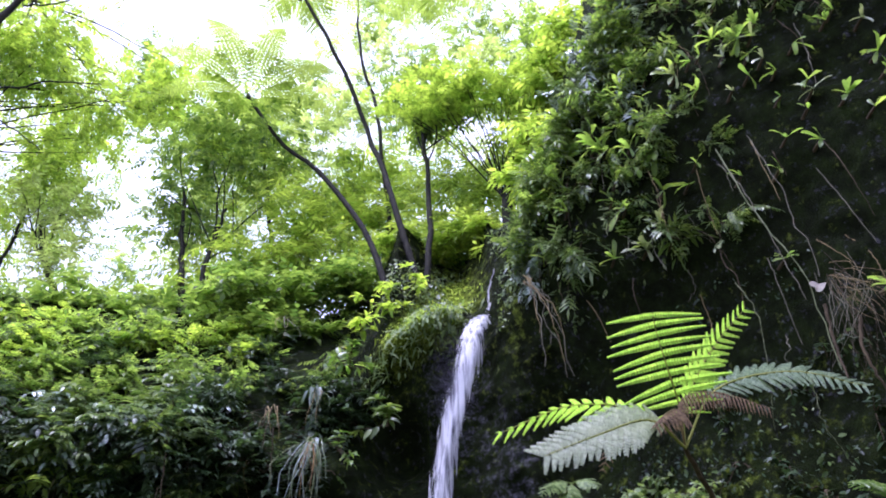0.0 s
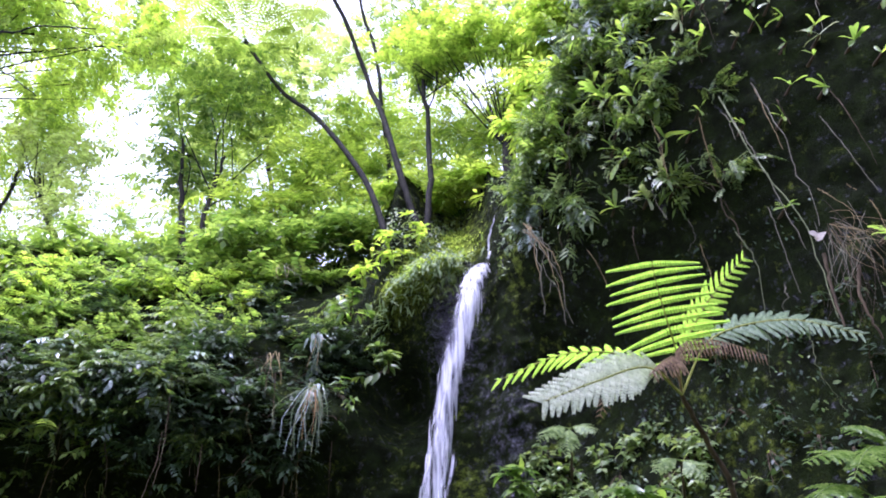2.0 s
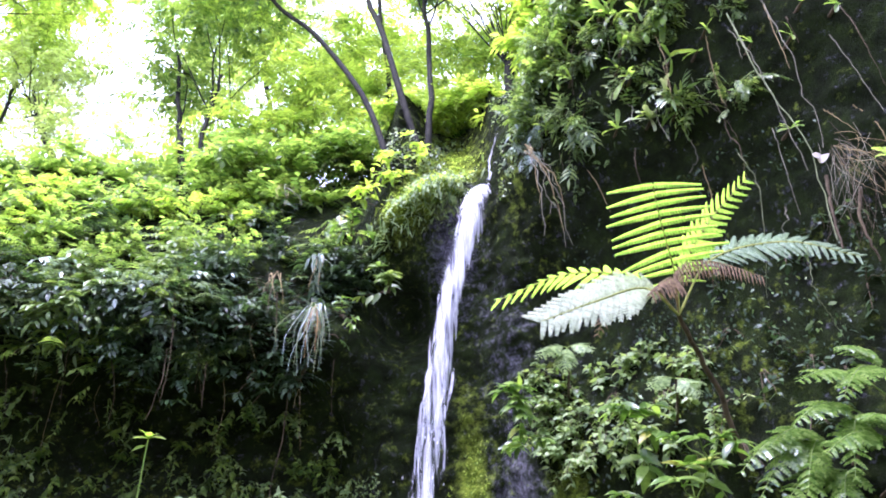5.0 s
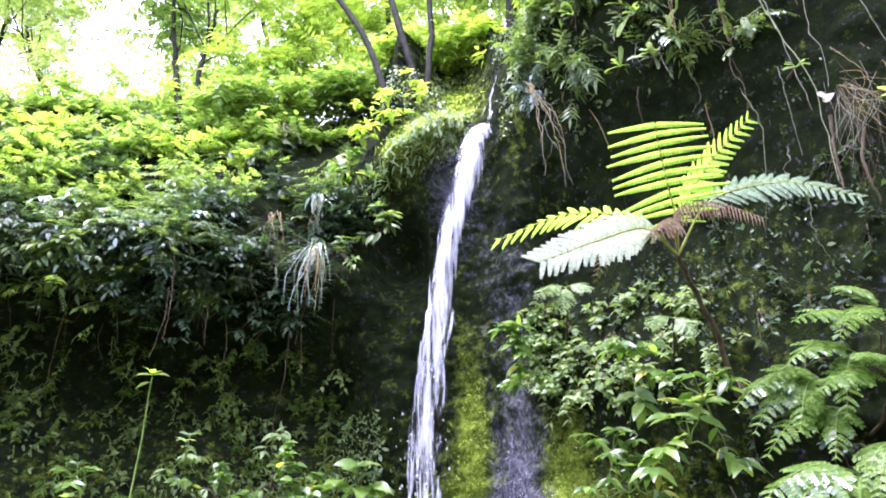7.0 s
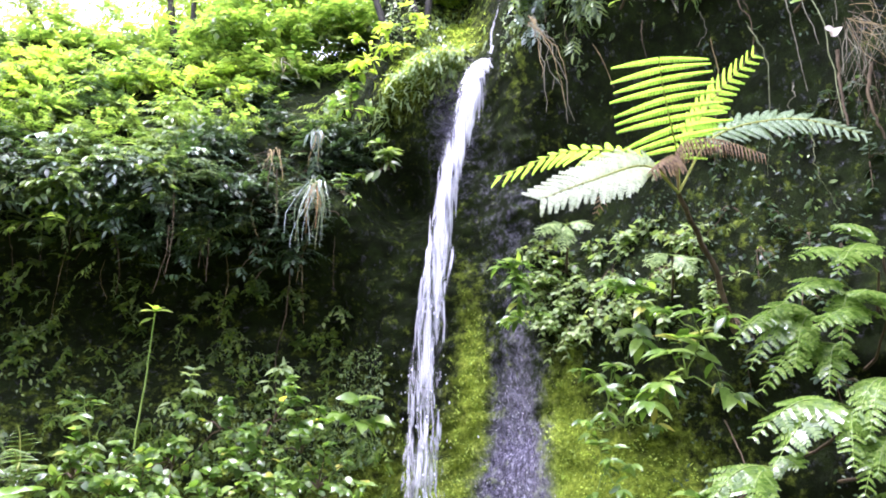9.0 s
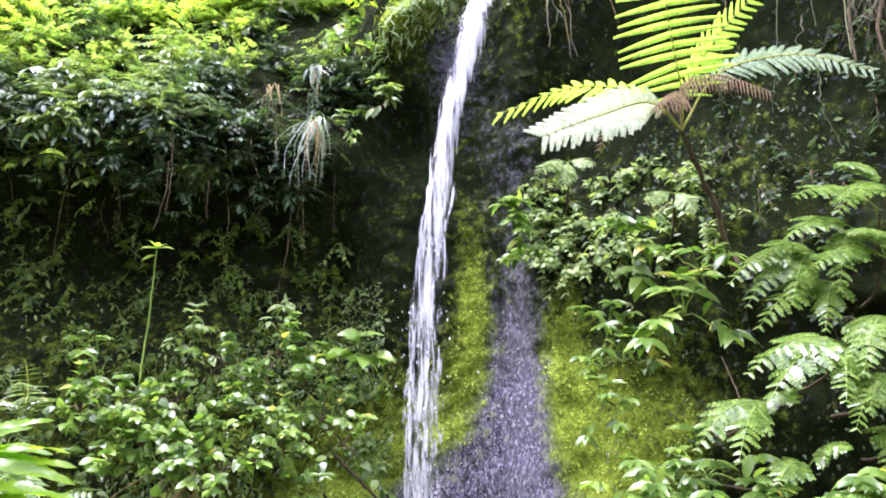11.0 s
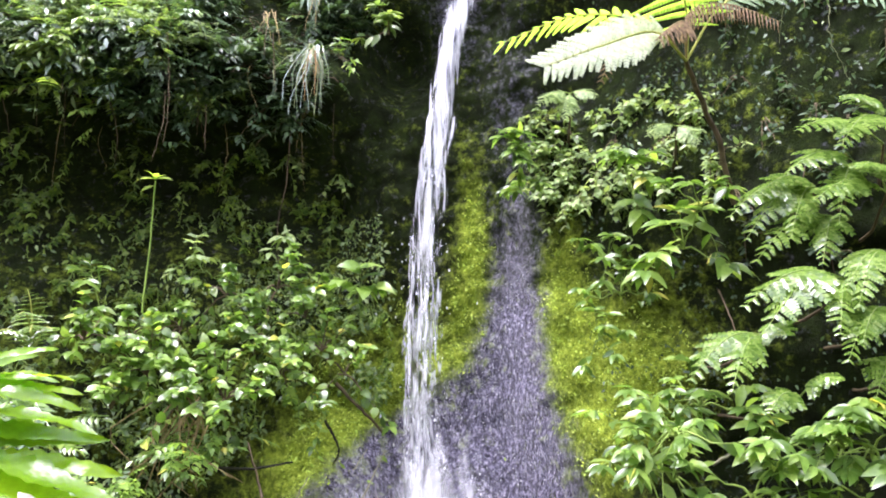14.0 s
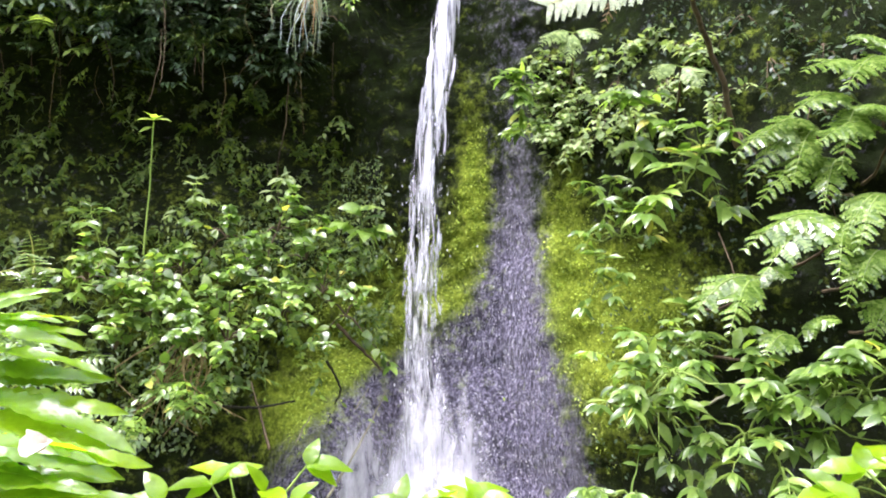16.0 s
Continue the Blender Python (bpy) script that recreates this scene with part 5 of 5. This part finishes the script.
pieces("leaf", leaf_mesh("broad", BROAD, LEAF_DEAD), pale, np.array([(2.44, 4.35, 4.46), (2.47, 4.35, 4.39)]), np.array([(0.6, -0.3, -0.6), (0.3, -0.4, 0.3)]), (0, -1, 0.4), np.array((0.09, 0.08)))

# thin roots trailing from the cliff and from the bank
for k in range(34):
    z = rng.uniform(5.0, 8.2)
    x = rng.uniform(max(0.9, 0.9 + (z - 7) / 2.2), 3.3)
    a = on_wall(x, z, 0.03)
    e = a + (rng.normal(0, 0.08), -0.12 - 0.1 * rng.random(), -rng.uniform(0.35, 0.95))
    cord("trailing_root", [a, (a + e) / 2 + rng.normal(0, 0.04, 3) + (0, -0.05, 0.03), e], 0.004, (TWIG, ROOT, STRAW)[k % 3], "thin dry root trailing down the cliff", group="trailing roots")
for k in range(15):
    a = on_wall(rng.uniform(-4.2, -0.9), rng.uniform(3.5, 4.3), 0.12)
    e = a + (rng.normal(0, 0.08), -0.05 * rng.random(), -rng.uniform(0.3, 0.8))
    cord("trailing_root", [a, (a + e) / 2 + rng.normal(0, 0.04, 3) + (0, -0.05, 0.03), e], 0.0026, (TWIG, STRAW)[k % 2], "thin dry root trailing into the hollow", group="trailing roots")

# pale creepers below the tree fern
for k in range(40):
    x, z = rng.uniform(0.78, 2.0), rng.uniform(2.8, 3.75)
    shrub("wall_creeper", on_wall(x, z, -0.02), "pale leafy creeper hanging on the mossy rock", (0, -0.8, -0.1), 6, 0.26, 0.55, 0.5, 9, 0.075, "small" if k % 2 else "broad", LEAF_PALE if k % 5 else LEAF_IVY, False, None, 3, 0.2, "creeper", "creepers on the rock")
# shade under the cliff is painted by the dark leaf tone
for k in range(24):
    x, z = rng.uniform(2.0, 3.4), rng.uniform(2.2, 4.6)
    shrub("wall_creeper", on_wall(x, z, -0.02), "dark leafy creeper in the shade of the cliff", (0, -0.8, -0.1), 4, 0.25, 0.5, 0.5, 6, 0.07, "small", LEAF_SHADED, False, None, 3, 0.2, "creeper", "creepers on the rock")

# shrubs at the foot on the right
for p, sz, n, ln in (((1.27, 6.00, 2.36), 0.13, 7, 0.3), ((1.32, 5.80, 2.08), 0.13, 6, 0.3), ((1.13, 5.70, 1.74), 0.12, 5, 0.25), ((1.61, 5.20, 2.34), 0.2, 5, 0.3), ((1.73, 5.20, 2.61), 0.16, 5, 0.35), ((1.23, 4.50, 1.14), 0.14, 7, 0.35), ((1.49, 4.60, 1.33), 0.15, 7, 0.35),
                    ((1.23, 4.30, 0.96), 0.13, 7, 0.3), ((1.76, 4.10, 1.16), 0.13, 7, 0.32), ((1.85, 4.00, 1.01), 0.13, 6, 0.3), ((2.01, 4.00, 1.31), 0.14, 7, 0.3), ((2.09, 3.90, 1.16), 0.14, 6, 0.3), ((1.36, 5.70, 2.98), 0.21, 4, 0.22), ((0.64, 6.20, 3.25), 0.17, 6, 0.25),
                    ((0.73, 6.20, 2.93), 0.12, 5, 0.2), ((1.19, 4.10, 1.22), 0.14, 5, 0.28), ((1.04, 4.20, 1.05), 0.12, 5, 0.25), ((0.95, 4.00, 0.62), 0.12, 6, 0.28), ((1.62, 3.80, 0.80), 0.13, 6, 0.3), ((1.84, 3.60, 0.75), 0.13, 6, 0.3), ((1.95, 3.90, 1.18), 0.14, 5, 0.3), ((1.54, 4.00, 0.92), 0.13, 6, 0.3), ((1.23, 4.70, 1.35), 0.13, 5, 0.3)):
    shrub("shrub", p, "glossy-leaved shrub growing out of the mossy rock", (-0.15, -0.6, 0.4), n + 1, ln * 1.25, 0.62, 0.25, 2, sz * 0.92, "ovate", LEAF_BUSH, True, STALK, 7, 0.55, group="shrubs on the rock")
for b, tips, m in (((2.57, 4.45, 2.86), [(1.96, 4.20, 2.87)], FERN_DARK), ((2.67, 4.55, 3.00), [(2.27, 4.30, 3.10), (2.14, 4.10, 2.75)], FERN_DARK), ((2.51, 4.35, 2.55), [(1.98, 4.10, 2.45), (2.20, 4.00, 2.62)], FERN_DARK),
                   ((2.25, 4.65, 2.65), [(1.82, 4.40, 2.56), (1.63, 4.40, 2.41), (1.72, 4.40, 2.28), (1.93, 4.30, 2.27)], FERN_DARK), ((2.20, 4.25, 2.04), [(1.54, 4.00, 1.87), (1.58, 3.90, 1.72), (1.97, 3.90, 1.73)], FERN_DARK),
                   ((2.35, 4.60, 2.45), [(1.75, 4.35, 2.15), (2.05, 4.20, 2.12)], FERN_DARK), ((2.40, 4.45, 2.75), [(2.10, 4.10, 2.32), (1.88, 4.20, 2.62)], FERN_DARK), ((2.50, 4.25, 1.62), [(2.15, 3.95, 1.42), (2.30, 3.85, 1.30)], FERN_DARK),
                   ((1.72, 4.25, 1.74), [(1.25, 4.00, 1.50), (1.75, 4.00, 1.73), (1.42, 3.90, 1.45)], FERN_DARK), ((2.42, 4.25, 2.20), [(2.07, 4.00, 1.96), (2.07, 3.90, 1.87)], FERN_DARK), ((2.34, 4.15, 1.88), [(2.08, 3.90, 1.70), (2.00, 3.90, 1.60)], FERN_DARK),
                   ((1.86, 4.15, 1.41), [(1.95, 3.90, 1.51), (1.60, 3.90, 1.35)], FERN_DARK), ((0.98, 5.90, 3.66), [(0.72, 5.75, 3.52), (0.92, 5.75, 3.40), (1.15, 5.75, 3.58)], LEAF_PALE), ((1.62, 5.30, 3.22), [(1.40, 5.20, 3.12), (1.72, 5.15, 3.05)], LEAF_PALE)):
    ob = thing("fern", b, "glossy wet fern arching from the rock" if m is FERN_DARK else "pale lobed fern among the creepers", "fern", "ferns on the rock")
    foot = on_wall(b[0] + 0.12, b[2] - 0.2, -0.03)
    part("rootstock", tube(bend([foot, (foot + np.array(b)) / 2 + (0, 0, -0.06), b], 8, 0.004), 0.012, 0.007, 6), TWIG, ob)
    for tip in tips:
        long = float(np.linalg.norm(np.array(tip) - b))
        frond(ob, b, tip, 0.16, 0.09 + 0.1 * long, m, 12, (-0.15 + rng.normal(0, 0.15), -0.55, 0.85), True, 0.22, 0.22, 0.85, lobed=True, fwd=0.45, stalk=STALK)
cord("bare_branch", [(1.41, 4.20, 1.06), (1.57, 4.20, 1.15), (1.67, 4.20, 1.16)], 0.009, ROOT, "bare pale branch of a shrub", "branch")
cord("bare_branch", [(1.76, 5.00, 2.05), (1.79, 4.90, 1.87), (1.81, 4.80, 1.69)], 0.007, TWIG, "thin dark branch on the mossy rock", "branch")

# yellowed leaves fallen on the wet rock
for p, sz in (((-1.02, 5.95, 0.80), 0.07), ((-0.84, 6.05, 0.74), 0.06), ((-0.52, 6.05, 0.78), 0.08), ((-0.62, 6.00, 0.60), 0.06), ((0.52, 6.30, 0.78), 0.05)):
    b = on_wall(p[0], p[2], 0.02)
    ob = thing("fallen_leaf", b, "fallen yellow-green leaf stuck to the wet rock", "leaf", "fallen leaves")
    pieces("leaf", leaf_mesh("fallen", OVATE, STRAP), ob, b[None], rng.normal(0, 0.4, (1, 3)) + (0.2, -0.2, -0.8), (0, -0.9, 0.4), np.array((sz,)))

# ---- plants close to the viewer ----
FB = ((-1.00, 1.52, 0.0), (-1.02, 1.52, 0.7), (-0.97, 1.50, 1.30), (-0.90, 1.48, 1.53), (-0.84, 1.47, 1.60))
ob = thing("foreground_fern", FB[0], "bright wet fern with long glossy leaflets close to the viewer", "fern")
st = part("frond", tube(bend(FB, 24), 0.014, 0.004, 7), STALK, ob)
st2 = part("frond", tube(bend([FB[0], (-0.99, 1.45, 0.7), (-0.90, 1.36, 1.20), (-0.84, 1.32, 1.38)], 20), 0.012, 0.004, 7), STALK, ob)
for hold, leaflets in ((st, (((-0.86, 1.48, 1.59), (-0.74, 1.50, 1.59)), ((-0.88, 1.48, 1.56), (-0.75, 1.45, 1.555)), ((-0.91, 1.49, 1.54), (-0.70, 1.50, 1.50)), ((-0.89, 1.48, 1.57), (-0.72, 1.52, 1.53)), ((-0.93, 1.49, 1.49), (-0.65, 1.45, 1.47)),
                             ((-0.94, 1.49, 1.46), (-0.68, 1.48, 1.43)), ((-0.95, 1.50, 1.42), (-0.57, 1.40, 1.39)), ((-0.96, 1.50, 1.38), (-0.61, 1.40, 1.37)))),
                       (st2, (((-0.86, 1.33, 1.37), (-0.56, 1.35, 1.32)), ((-0.88, 1.34, 1.33), (-0.53, 1.35, 1.315)), ((-0.87, 1.33, 1.35), (-0.62, 1.26, 1.35)), ((-0.90, 1.36, 1.28), (-0.60, 1.30, 1.28)), ((-0.90, 1.36, 1.24), (-0.52, 1.36, 1.26)), ((-0.91, 1.37, 1.20), (-0.58, 1.30, 1.22))))):
    a = np.array([q[0] for q in leaflets])
    e = np.array([q[1] for q in leaflets]) - a
    a = np.concatenate([a, (a[1:] + a[:-1]) / 2 + (0, 0.03, 0)])
    e = np.concatenate([e, (e[1:] + e[:-1]) * 0.44 + (0, 0.02, 0.012)])
    pieces("pinna", leaf_mesh("long", LONG, FERN_FORE), ob, a, e + (0, 0, 0.045) + rng.normal(0, 0.018, e.shape), rng.normal(0, 0.3, a.shape) + (0, -0.5, 0.8), np.linalg.norm(e, axis=1) * 1.03, hold)
spot = thing("dead_leaf", (-0.62, 1.20, 1.39), "pale pinkish dead leaf lying on the fern", "leaf")
pieces("leaf", leaf_mesh("broad", BROAD, LEAF_DEAD), spot, np.array([(-0.64, 1.20, 1.37), (-0.60, 1.20, 1.37)]), np.array([(0.9, -0.2, 0.35), (-0.5, -0.2, 0.6)]), (0, -0.9, 0.4), np.array((0.05, 0.04)))
for root, tips in (((-0.37, 1.50, 1.14), (((-0.22, 1.50, 1.33)), ((-0.45, 1.50, 1.28)), ((-0.53, 1.40, 1.27)), ((-0.30, 1.40, 1.29)), ((-0.23, 1.35, 1.28)), ((-0.42, 1.55, 1.29)))), ((0.01, 1.50, 1.13), (((-0.10, 1.50, 1.24)), ((0.09, 1.50, 1.25)), ((0.01, 1.50, 1.26)), ((0.06, 1.55, 1.25)))),
                   ((0.85, 1.40, 1.21), (((0.65, 1.40, 1.29)), ((0.74, 1.45, 1.33)), ((0.65, 1.30, 1.29)), ((0.84, 1.50, 1.33))))):
    ob = thing("foreground_herb", (root[0], root[1], 0.0), "bright broad-leaved herb close to the viewer", "herb", "herbs close by")
    part("stalk", tube(bend([(root[0] + 0.03, root[1], -0.05), (root[0] - 0.03, root[1], root[2] * 0.5), root], 8), 0.01, 0.005, 6), STALK, ob)
    for tp in tips:
        a, e = np.array(root), np.array(tp)
        m_ = a + (e - a) * 0.78
        flat = (e - a) * (0.9, 0.6, 0.18) + (0, -0.03, 0)
        side = unit(np.cross(e - a, (0, -0.8, 0.6)))
        reach = 0.085 + 0.1 * np.linalg.norm(e - m_)
        part("stem", tube(bend([a, m_], 4), 0.004, 0.002, 5), STALK, ob)
        pieces("leaf", leaf_mesh("broadfine", BROAD_FINE, FERN_FORE), ob, np.array([m_, m_, m_]), np.array([flat, flat * 0.5 + side * reach * 0.9, flat * 0.5 - side * reach * 0.8]), rng.normal(0, 0.25, (3, 3)) + (0, -0.45, 0.85), reach * np.array((0.9, 0.7, 0.6)))
